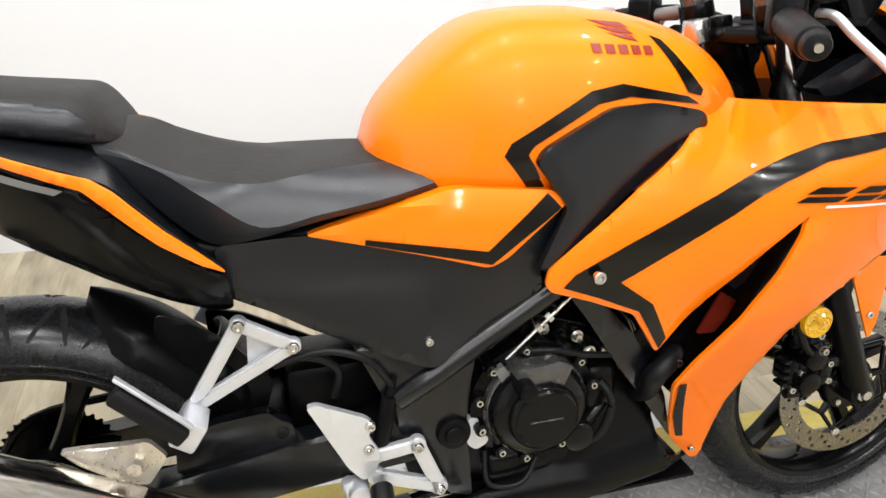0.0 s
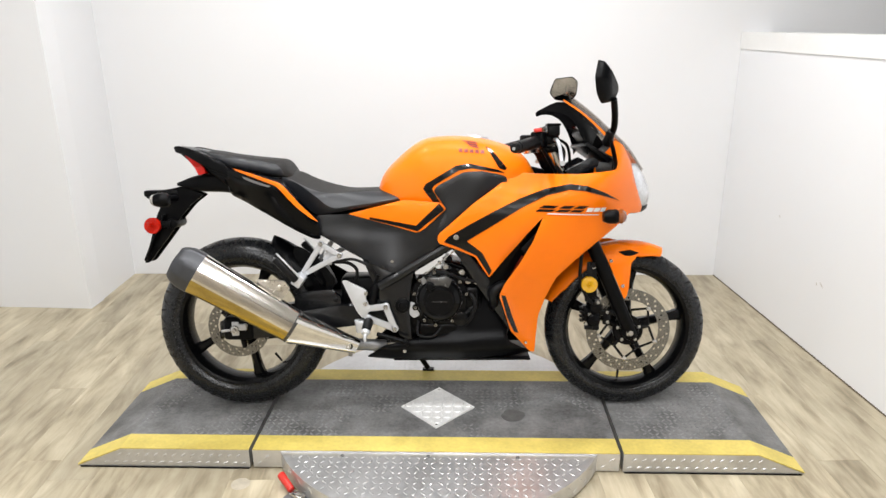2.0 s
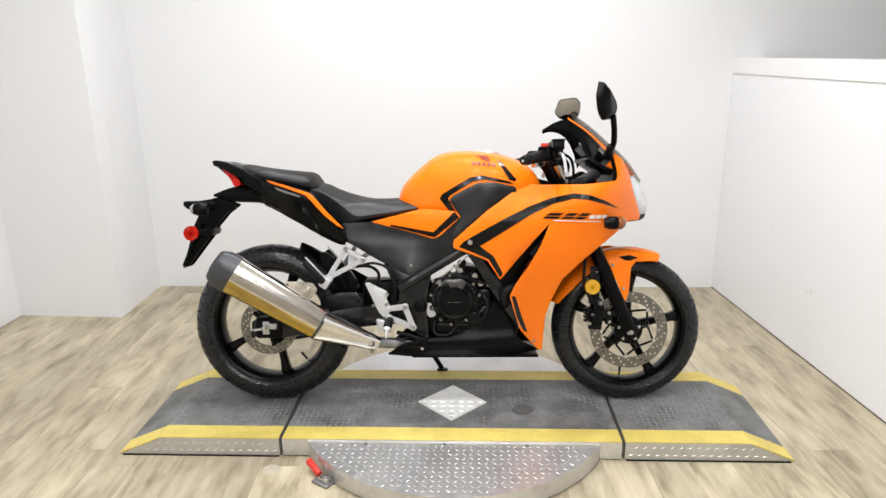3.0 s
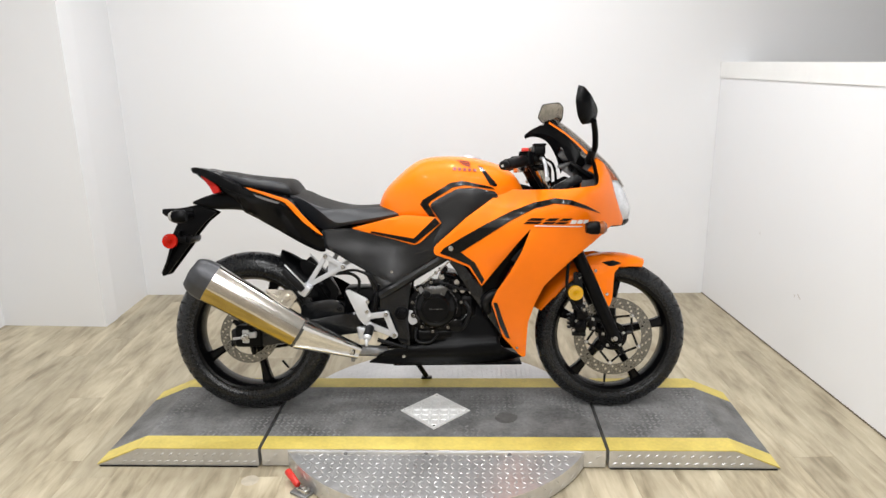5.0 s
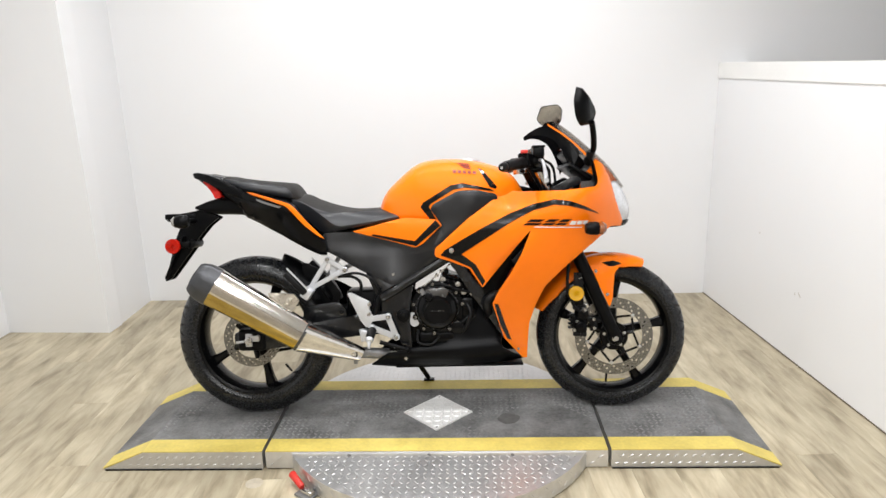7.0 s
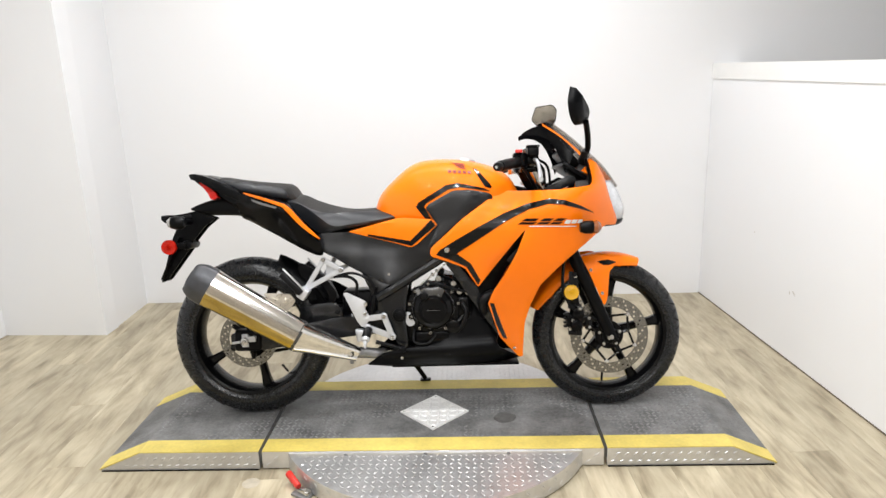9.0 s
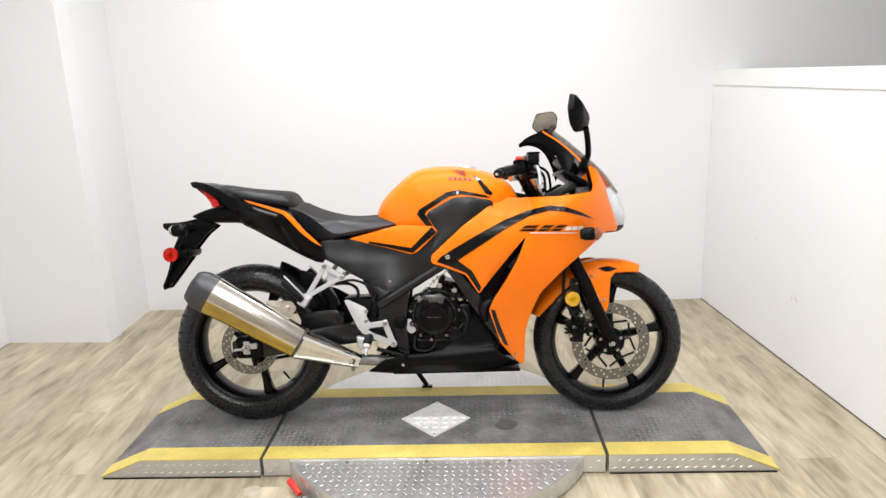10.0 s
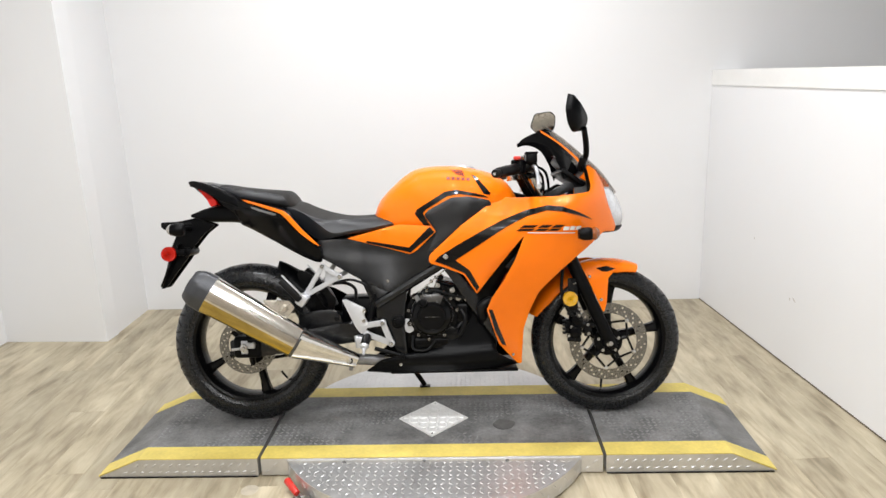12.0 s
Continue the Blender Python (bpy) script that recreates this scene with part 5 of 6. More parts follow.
for sy in (-1, 1):
    ind = part("front_indicator", join(rod((1.285, sy * 0.190, 0.705), (1.272, sy * 0.275, 0.705), 0.013, 0.012, 14), moved(lathe([(0.001, -0.036), (0.016, -0.034), (0.022, -0.018), (0.023, 0.006), (0.017, 0.020), (0.001, 0.024)], 24), pose(1.268, sy * 0.292, 0.705, 0, 0, -90))), PLASTIC, bike, "black stalked indicator")
    part("lens", moved(lathe([(0.001, -0.012), (0.020, -0.010), (0.0235, 0.004), (0.015, 0.016), (0.001, 0.020)], 24), pose(1.288, sy * 0.292, 0.705, 0, 0, -90)), AMBER_DARK, ind)

# belly pan and lower frame
belly = [(0.452, 0.196), (0.520, 0.250), (0.740, 0.297), (0.785, 0.358), (0.857, 0.444), (0.930, 0.340), (0.952, 0.262), (1.046, 0.206), (0.936, 0.196), (0.722, 0.194), (0.545, 0.188)]
belly_half = lambda x, z: float(np.interp(x, [0.45, 0.60, 0.80, 0.95, 1.05], [0.150, 0.165, 0.175, 0.150, 0.105])) - 0.95 * max(0.0, 0.238 - z) - 0.020 / (1 + math.exp((0.276 + 0.03 * max(0.0, x - 0.62) - z) / 0.003)) - 0.16 * max(0.0, z - 0.280)
pan, _ = both("belly_pan", panel(belly, belly_half, 0.006, 0, 0.012, 0.005, 0.011), PLASTIC, "satin black belly pan", None, 50)
part("belly_floor", box(0.55, 1.03, -0.12, 0.12, 0.186, 0.194, 0.003), PLASTIC, bike)
bolt(0.592, -0.160, 0.232, 0.007, 0.004, BOLT, pan)
shroud = [(0.752, 0.594), (0.800, 0.584), (0.848, 0.526), (0.888, 0.482), (0.934, 0.384), (0.955, 0.300), (0.935, 0.330), (0.846, 0.455), (0.792, 0.540)]
both("radiator_shroud", panel(shroud, lambda x, z: 0.160 - 0.08 * max(0, 0.45 - z), 0.010, 0, 0.006, 0.004), GREY, "dark grey radiator shroud")
part("radiator", moved(box(-0.016, 0.016, -0.140, 0.140, -0.120, 0.120, 0.004), pose(0.955, 0, 0.460, 0, -22, 0)), ENGINE, bike, "black radiator")
part("radiator_hose", tube([(0.960, -0.120, 0.455), (0.925, -0.170, 0.462), (0.895, -0.178, 0.440), (0.900, -0.150, 0.400), (0.905, -0.10, 0.37)], 0.017, 14), CABLE, bike, "thick black rubber hose")
bolt(0.929, -0.182, 0.460, 0.009, 0.006, BOLT, bike)

# frame: pivot plate and diagonal tubes
plate_outline = [(0.446, 0.568), (0.502, 0.536), (0.551, 0.516), (0.600, 0.530), (0.638, 0.548), (0.626, 0.518), (0.617, 0.470), (0.608, 0.393), (0.616, 0.268), (0.575, 0.285), (0.541, 0.375), (0.516, 0.388), (0.490, 0.464)]
both("pivot_plate", panel(plate_outline, lambda x, z: 0.158, 0.045, 0, 0.010, 0.006), FRAME, "dark grey frame pivot plate")
for sy in (-1, 1):
    part("frame_tube", join(rod((0.506, sy * 0.152, 0.457), (0.580, sy * 0.154, 0.500), 0.019, 0.019, 12, 0.004), rod((0.576, sy * 0.154, 0.498), (0.770, sy * 0.150, 0.612), 0.019, 0.018, 12)), FRAME, bike, "dark grey steel frame tube")
    part("frame_tube", rod((0.770, sy * 0.138, 0.612), (1.04, sy * 0.06, 0.800), 0.020, 0.020, 18), GREY, bike)
    part("seat_rail", rod((0.480, sy * 0.120, 0.560), (0.300, sy * 0.105, 0.655), 0.013, 0.013, 12), PLASTIC, bike, "black seat rail")
    part("seat_rail", rod((0.640, sy * 0.120, 0.640), (0.150, sy * 0.095, 0.770), 0.013, 0.013, 12), PLASTIC, bike)
    part("down_tube", rod((1.02, sy * 0.05, 0.70), (0.930, sy * 0.08, 0.25), 0.017, 0.017, 14), PLASTIC, bike)
cap = part("pivot_cap", join(rod((0.587, -0.148, 0.392), (0.587, -0.168, 0.392), 0.027, 0.025, 28, 0.004), rod((0.587, -0.166, 0.392), (0.587, -0.172, 0.392), 0.015, 0.014, 20, 0.002)), PLASTIC, bike, "round black pivot cap")

# ---- engine ----
engine = part("engine", join(box(0.585, 0.870, -0.135, 0.135, 0.265, 0.455, 0.030, 3), moved(box(-0.070, 0.075, -0.105, 0.105, -0.05, 0.035, 0.015, 3), pose(0.785, 0, 0.480, 0, 18, 0)), moved(box(-0.005, 0.062, -0.095, 0.095, 0.0, 0.06, 0.012, 3), pose(0.800, 0, 0.540, 0, 18, 0))), ENGINE, bike, "black single-cylinder engine")
CX, CZ = 0.713, 0.415
part("clutch_cover", moved(lathe([(0.001, -0.186), (0.049, -0.186), (0.052, -0.183), (0.053, -0.176), (0.066, -0.172), (0.073, -0.164), (0.075, -0.110), (0.001, -0.110)], 64), Matrix.Translation((CX, -0.013, CZ))), COVER, engine, "satin dark engine cover")
part("cover_cap", moved(lathe([(0.001, -0.190), (0.044, -0.190), (0.047, -0.187), (0.047, -0.180), (0.001, -0.180)], 48), Matrix.Translation((CX + 0.003, -0.013, CZ - 0.002))), COVER, engine)
part("cover_lettering", box(CX - 0.024, CX + 0.026, -0.2036, -0.2026, CZ - 0.0022, CZ), BOSS, engine, "raised illegible lettering")
fan = [(0.046, 118), (0.084, 122), (0.086, 112), (0.081, 104), (0.081, 82), (0.086, 74), (0.084, 58), (0.046, 52), (0.046, 74), (0.046, 96)]
part("cover_boss", panel([(CX + q * math.cos(radians(a)), CZ + q * math.sin(radians(a))) for q, a in fan], lambda x, z: 0.192, 0.050, 0, 0.003, 0.004), BOSS, engine, "machined grey cover boss", 50)
part("cover_rim", moved(lathe([(0.0755, -0.150), (0.079, -0.146), (0.080, -0.135), (0.0755, -0.130)], 64), Matrix.Translation((CX, -0.016, CZ))), BOSS, engine)
part("oil_filler", join(rod((CX - 0.030, -0.150, CZ + 0.052), (CX - 0.030, -0.212, CZ + 0.052), 0.015, 0.014, 12, 0.003)), PLASTIC, engine, "black oil filler plug")
for a, r in ((200, 0.088), (235, 0.090), (262, 0.092), (300, 0.088), (325, 0.090), (10, 0.094), (40, 0.092), (62, 0.095), (100, 0.092), (135, 0.092), (168, 0.088)):
    x, z = CX + r * math.cos(radians(a)), CZ + r * math.sin(radians(a))
    part("boss", rod((x, -0.110, z), (x, -0.160, z), 0.011, 0.010, 12), ENGINE, engine)
    bolt(x, -0.158, z, 0.0065, 0.006, BOLT, engine)
part("case_rim", moved(lathe([(0.078, -0.150), (0.096, -0.146), (0.098, -0.12), (0.078, -0.12)], 48), Matrix.Translation((CX, 0, CZ))), ENGINE, engine)
part("water_pump", join(rod((0.785, -0.12, 0.345), (0.785, -0.165, 0.345), 0.030, 0.026, 24, 0.006), rod((0.785, -0.15, 0.345), (0.835, -0.14, 0.385), 0.012, 0.012, 12)), COVER, engine, "dark water pump cover")
part("selector_cover", panel([(0.613, 0.403), (0.634, 0.398), (0.645, 0.356), (0.624, 0.345), (0.609, 0.360)], lambda x, z: 0.152, 0.03, 0, 0.008, 0.005), SILVER, engine, "bare alloy casting", 50)
part("cable_bracket", panel([(0.649, 0.484), (0.661, 0.491), (0.683, 0.457), (0.667, 0.446)], lambda x, z: 0.168, 0.012, 0, 0.003, 0.002), ENGINE_GREY, engine)
part("clutch_cable", join(rod((0.665, -0.165, 0.500), (0.770, -0.158, 0.585), 0.0026, 0.0026, 10), rod((0.712, -0.162, 0.538), (0.718, -0.162, 0.543), 0.007, 0.007, 6), rod((0.728, -0.161, 0.551), (0.734, -0.160, 0.556), 0.007, 0.007, 6)), BOLT, engine, "bright steel cable end")
for k, (x, z) in enumerate(((0.735, 0.520), (0.762, 0.508), (0.790, 0.500), (0.748, 0.548), (0.812, 0.470), (0.828, 0.492), (0.842, 0.468))):
    part("stud", join(rod((x, -0.09, z), (x, -0.13, z), 0.011, 0.010, 12), rod((x, -0.128, z), (x, -0.138, z), 0.007, 0.006, 6)), BOLT if k % 2 == 0 else ENGINE, engine)
for k in range(3):
    part("fin", moved(box(-0.070, 0.080, -0.112, 0.112, 0.006 + 0.018 * k, 0.011 + 0.018 * k, 0.001), pose(0.785, 0, 0.470, 0, 18, 0)), ENGINE, engine)
for pts, r in (([(0.690, -0.150, 0.500), (0.735, -0.168, 0.505), (0.790, -0.160, 0.485), (0.850, -0.15, 0.470)], 0.005), ([(0.640, -0.14, 0.335), (0.640, -0.16, 0.290), (0.690, -0.165, 0.285), (0.720, -0.15, 0.315)], 0.0045), ([(0.820, -0.15, 0.430), (0.835, -0.165, 0.400), (0.820, -0.165, 0.350), (0.800, -0.15, 0.325)], 0.007), ([(0.650, -0.15, 0.450), (0.640, -0.16, 0.410), (0.655, -0.16, 0.360)], 0.0045)):
    part("hose", tube(pts, r), CABLE, engine)
part("front_case", join(box(0.800, 0.850, -0.150, -0.10, 0.375, 0.455, 0.012, 3), box(0.640, 0.780, -0.150, -0.10, 0.278, 0.330, 0.012, 3)), ENGINE, engine)
part("sump_guard", box(0.60, 0.80, -0.13, 0.13, 0.235, 0.270, 0.012), ENGINE, engine)
part("exhaust_header", tube([(0.865, -0.03, 0.53), (0.93, -0.04, 0.47), (0.945, -0.05, 0.36), (0.90, -0.07, 0.26), (0.78, -0.09, 0.240), (0.62, -0.10, 0.240), (0.52, -0.115, 0.240)], 0.019, 14), STEEL, bike, "steel header pipe")

# ---- swingarm, footrests, exhaust ----
arm, _ = both("swingarm", panel([(-0.060, 0.330), (-0.055, 0.272), (0.020, 0.262), (0.200, 0.280), (0.330, 0.300), (0.430, 0.312), (0.600, 0.322), (0.600, 0.420), (0.410, 0.391), (0.262, 0.366), (0.060, 0.337)], lambda x, z: 0.116 + 0.02 * max(0, 0.2 - x), 0.040, 0, 0.012, 0.006), FRAME, "black steel swingarm")
part("chain_guard", panel([(0.205, 0.418), (0.264, 0.432), (0.330, 0.437), (0.364, 0.412), (0.368, 0.384), (0.262, 0.364), (0.200, 0.360)], lambda x, z: 0.104, 0.020, 0, 0.008, 0.004), FRAME, bike)
bolt(0.349, -0.103, 0.402, 0.010, 0.004, CABLE, arm)
part("arm_bridge", join(box(0.27, 0.36, -0.09, 0.09, 0.345, 0.405, 0.015), box(0.36, 0.50, -0.06, 0.06, 0.335, 0.475, 0.015)), PLASTIC, bike)
part("shock", join(rod((0.490, 0, 0.350), (0.530, 0, 0.600), 0.018), *[moved(lathe([(0.030, -0.004), (0.038, 0), (0.030, 0.004), (0.026, 0)], 20), Matrix.Translation((0.495 + 0.006 * k, 0, 0.39 + 0.028 * k)) @ pose(0, 0, 0, 90)) for k in range(7)]), ENGINE, bike, "black rear shock absorber")
part("chain", tube([(-0.08, 0.075, 0.33), (0.0, 0.075, 0.394), (0.30, 0.075, 0.41), (0.60, 0.075, 0.415), (0.62, 0.075, 0.39), (0.58, 0.075, 0.36), (0.3, 0.075, 0.27), (0.0, 0.075, 0.215), (-0.08, 0.075, 0.28)], 0.007, 8), ENGINE, bike)
part("rear_hugger", mudguard(REAR, 0.322, 14, 70, 0.078, 0.046, 0.004, 0.014, 34, 18, 0.12), PLASTIC, bike, "matt black rear hugger")
part("inner_fender", mudguard(REAR, 0.352, 22, 40, 0.085, 0.020, 0.004, 0.012, 14, 14, 0.6), PLASTIC, bike, "matt black inner mudguard")
part("hugger_side", panel([(0.200, 0.590), (0.231, 0.580), (0.290, 0.540), (0.345, 0.470), (0.330, 0.420), (0.262, 0.430), (0.225, 0.500), (0.195, 0.560)], lambda x, z: 0.060 + 0.06 * (x - 0.12), 0.005, 0, 0.012, 0.004), PLASTIC, bike, "matt black hugger side", 50)


def bar_plate(points, width, y, thick, cap=True):
    """A flat cast strap with round ends along points in x, z."""
    bms = []
    for (x0, z0), (x1, z1) in zip(points, points[1:]):
        d = Vector((x1 - x0, z1 - z0)).normalized()
        n = Vector((-d.y, d.x)) * width / 2
        bm = bmesh.new()
        f = bm.faces.new([bm.verts.new((px, y, pz)) for px, pz in ((x0 + n.x, z0 + n.y), (x1 + n.x, z1 + n.y), (x1 - n.x, z1 - n.y), (x0 - n.x, z0 - n.y))])
        ext = bmesh.ops.extrude_face_region(bm, geom=[f])
        for v in [g for g in ext["geom"] if isinstance(g, bmesh.types.BMVert)]:
            v.co.y -= thick
        bmesh.ops.recalc_face_normals(bm, faces=bm.faces)
        bmesh.ops.bevel(bm, geom=list(bm.edges), offset=min(0.003, thick * 0.3), segments=2, affect="EDGES")
        bms.append(bm)
    for x, z in points:
        bms.append(rod((x, y, z), (x, y - thick, z), width * 0.62, width * 0.60, 18, 0.002))
    return join(*bms)


for sy in (-1, 1):
    pegb = bar_plate([(0.314, 0.606), (0.246, 0.500), (0.377, 0.567), (0.314, 0.606)], 0.0175, -0.154, 0.014)
    if sy > 0:
        pegb = mirrored(pegb)
    hanger = part("passenger_footrest", pegb, ALLOY, bike, "cast alloy passenger footrest hanger")
    part("foot", moved(box(-0.016, 0.018, -0.028, 0.022, -0.030, 0.012, 0.005), Matrix.Translation((0.246, sy * 0.184, 0.496)) @ pose(0, 0, 0, 0, 35, 0)), ALLOY, hanger)
    peg = part("peg_rubber", moved(box(-0.050, 0.052, -0.012, 0.012, -0.012, 0.011, 0.005), Matrix.Translation((0.204, sy * 0.212, 0.528)) @ pose(0, 0, 0, 0, 47, 0)), CABLE, hanger, "black rubber peg")
    part("peg_plate", moved(box(-0.060, 0.050, -0.005, 0.004, 0.0135, 0.0185, 0.0015), Matrix.Translation((0.204, sy * 0.212, 0.528)) @ pose(0, 0, 0, 0, 47, 0)), ALLOY, hanger)
    for x, z in ((0.314, 0.606), (0.377, 0.567)):
        if sy < 0:
            bolt(x, -0.168, z, 0.009, 0.006, BOLT, hanger)
part("hanger_gusset", panel([(0.322, 0.594), (0.366, 0.574), (0.372, 0.552), (0.340, 0.530), (0.318, 0.540)], lambda x, z: 0.152, 0.008, 0, 0.006, 0.002), SILVER, bike)
heel_outline = [(0.384, 0.482), (0.398, 0.484), (0.462, 0.452), (0.472, 0.440), (0.462, 0.424), (0.478, 0.392), (0.470, 0.366), (0.452, 0.352), (0.432, 0.378)]
rest = part("rider_footrest", panel(heel_outline, lambda x, z: 0.182, 0.010, 0, 0.008, 0.003), ALLOY, bike, "cast alloy rider footrest hanger with heel guard")
part("strap", bar_plate([(0.468, 0.385), (0.531, 0.392), (0.560, 0.315), (0.470, 0.352)], 0.021, -0.164, 0.014), ALLOY, rest)
for x, z in ((0.466, 0.440), (0.462, 0.404), (0.531, 0.392), (0.560, 0.315)):
    bolt(x, -0.180, z, 0.0085, 0.006, BOLT, rest)
part("peg_rubber", join(rod((0.474, -0.190, 0.345), (0.470, -0.245, 0.326), 0.0165, 0.0155, 16, 0.003)), CABLE, rest, "black rubber peg")
part("peg_feeler", join(rod((0.470, -0.244, 0.326), (0.469, -0.252, 0.317), 0.017, 0.013, 16, 0.002), rod((0.469, -0.250, 0.317), (0.468, -0.258, 0.293), 0.008, 0.004, 12, 0.001)), ALLOY, rest, "bare alloy peg feeler")
part("pedal_joint", join(rod((0.445, -0.150, 0.330), (0.445, -0.185, 0.330), 0.016, 0.015, 16, 0.003), rod((0.430, -0.160, 0.345), (0.440, -0.160, 0.300), 0.010, 0.012, 14, 0.002)), ALLOY, rest)
part("brake_lever", join(rod((0.500, -0.185, 0.300), (0.600, -0.188, 0.272), 0.008, 0.007, 12), rod((0.600, -0.18, 0.274), (0.604, -0.225, 0.276), 0.009, 0.009, 12, 0.002)), PLASTIC, rest)
part("rear_master_cylinder", join(rod((0.478, -0.160, 0.380), (0.498, -0.160, 0.470), 0.013, 0.012, 14, 0.002), rod((0.498, -0.160, 0.470), (0.505, -0.160, 0.500), 0.007, 0.006, 10)), PLASTIC, bike, "black rear brake cylinder")
part("brake_hose", tube([(0.500, -0.165, 0.49), (0.470, -0.172, 0.535), (0.415, -0.168, 0.555), (0.350, -0.160, 0.540)], 0.005), CABLE, bike)
part("hose", tube([(0.345, -0.14, 0.540), (0.400, -0.15, 0.540), (0.432, -0.15, 0.515), (0.425, -0.14, 0.470)], 0.006), CABLE, bike)

# Added filler: hides floor behind the footrests, outline fitted to the camera's view.
part("gap_filler", mirrored(panel([(0.240, 0.505), (0.300, 0.490), (0.360, 0.456), (0.420, 0.422), (0.480, 0.404), (0.480, 0.340), (0.240, 0.340)], lambda x, z: 0.150, 0.006, 0, 0.012, 0.004)), PLASTIC, bike, "black filler panel behind the footrests, shaped to the camera's view")

# silencer: a five-sided can that tapers to the front
AX0, AX1 = Vector((-0.112, -0.285, 0.556)), Vector((0.223, -0.222, 0.337))


def can(t0, t1, h0, h1, d0, d1, steps=8, ease=None):
    """A stretch of the silencer between two places on its axis."""
    bm = bmesh.new()
    along = (AX1 - AX0).normalized()
    up = Vector((0, 0, 1)) - along * along.z
    up.normalize()
    out = along.cross(up)
    if out.y > 0:
        out = -out
    shape = rounded([(-0.5, -0.34), (-0.2, -0.5), (0.16, -0.5), (0.5, -0.16), (0.5, 0.20), (0.18, 0.5), (-0.22, 0.5), (-0.5, 0.30)], 0.11, 3)
    rings = []
    for i in range(steps + 1):
        q = i / steps
        k = ease(q) if ease else 1
        p = AX0 + (AX1 - AX0) * (t0 + (t1 - t0) * q)
        h, d = (h0 + (h1 - h0) * q) * k, (d0 + (d1 - d0) * q) * k
        rings.append([bm.verts.new(p + out * (a * d) + up * (b * h)) for a, b in shape])
    n = len(shape)
    for a, b in zip(rings, rings[1:]):
        for k in range(n):
            bm.faces.new((a[k], a[(k + 1) % n], b[(k + 1) % n], b[k]))
    bm.faces.new(rings[0][::-1])
    bm.faces.new(rings[-1])
    return bm


BRACKET = material("bracket_steel", (0.56, 0.52, 0.45), 0.30, metal=0.8, vary=0.15, scale=20)
CAP_GREY = material("satin_cap", (0.050, 0.052, 0.058), 0.38, metal=0.4, vary=0.2, scale=25)
silencer = part("silencer", can(0.10, 0.985, 0.137, 0.114, 0.105, 0.092), STEEL, bike, "polished steel exhaust silencer, golden reflection painted on below")
silencer.data.materials.append(GOLD_REFLECTION)
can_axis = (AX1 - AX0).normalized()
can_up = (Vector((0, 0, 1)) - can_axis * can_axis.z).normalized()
# Down-facing faces take the painted golden reflection.
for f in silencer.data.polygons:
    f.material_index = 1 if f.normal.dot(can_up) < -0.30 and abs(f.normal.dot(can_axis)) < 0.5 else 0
part("end_cap", can(-0.065, 0.125, 0.132, 0.141, 0.100, 0.109, 10, lambda q: 0.74 + 0.26 * min(1, q * 2.2) ** 0.6), CAP_GREY, silencer, "satin dark end cap")
part("tail_pipe", rod(AX0 + (AX0 - AX1) * 0.04, AX0 + (AX0 - AX1) * 0.072, 0.026, 0.026, 24), ENGINE, silencer)
part("band", can(0.985, 1.012, 0.118, 0.117, 0.097, 0.096, 2), BOSS, silencer, "dark clamp band")
cone_end = Vector((0.430, -0.150, 0.246))
bm = bmesh.new()
rings = []
for i in range(8):
    q = i / 7
    p = (AX0 + (AX1 - AX0) * 1.02).lerp(cone_end, q)
    h, d = 0.108 - 0.060 * q ** 0.9, 0.088 - 0.040 * q
    rings.append([bm.verts.new(p + Vector((0.45 * b * h, a * d, 0.89 * b * h))) for a, b in rounded([(-0.5, -0.5), (0.5, -0.5), (0.5, 0.5), (-0.5, 0.5)], 0.3, 4)])
n = len(rings[0])
for a, b in zip(rings, rings[1:]):
    for k in range(n):
        bm.faces.new((a[k], a[(k + 1) % n], b[(k + 1) % n], b[k]))
bm.faces.new(rings[0][::-1])
bm.faces.new(rings[-1])
part("link_cover", bm, CHROME, silencer, "polished steel link pipe cover")
part("link_pipe", rod(cone_end + Vector((-0.02, 0, 0.01)), (0.530, -0.112, 0.238), 0.021, 0.020, 18), PIPE, silencer, "dull grey steel link pipe")
part("bolt_washer", rod((0.402, -0.168, 0.258), (0.402, -0.184, 0.256), 0.0155, 0.0145, 20, 0.002), COVER, silencer)
bolt(0.402, -0.183, 0.256, 0.0115, 0.006, BOLT, silencer)
part("heat_bracket", join(panel([(0.098, 0.493), (0.130, 0.492), (0.196, 0.488), (0.214, 0.462), (0.188, 0.427), (0.160, 0.436), (0.116, 0.470)], lambda x, z: 0.208, 0.008, 0, 0.006, 0.003), rod((0.180, -0.196, 0.466), (0.180, -0.228, 0.466), 0.011, 0.010, 6, 0.002)), BRACKET, silencer, "bare steel silencer bracket")
part("drain_bolt", rod((0.406, -0.155, 0.238), (0.403, -0.155, 0.214), 0.008, 0.007, 10), ENGINE_GREY, silencer)

# side stand
part("side_stand", join(rod((0.560, 0.120, 0.235), (0.655, 0.225, 0.052), 0.011, 0.010, 14), box(0.635, 0.680, 0.212, 0.248, 0.040, 0.047, 0.002)), PLASTIC, bike, "black side stand, folded out")

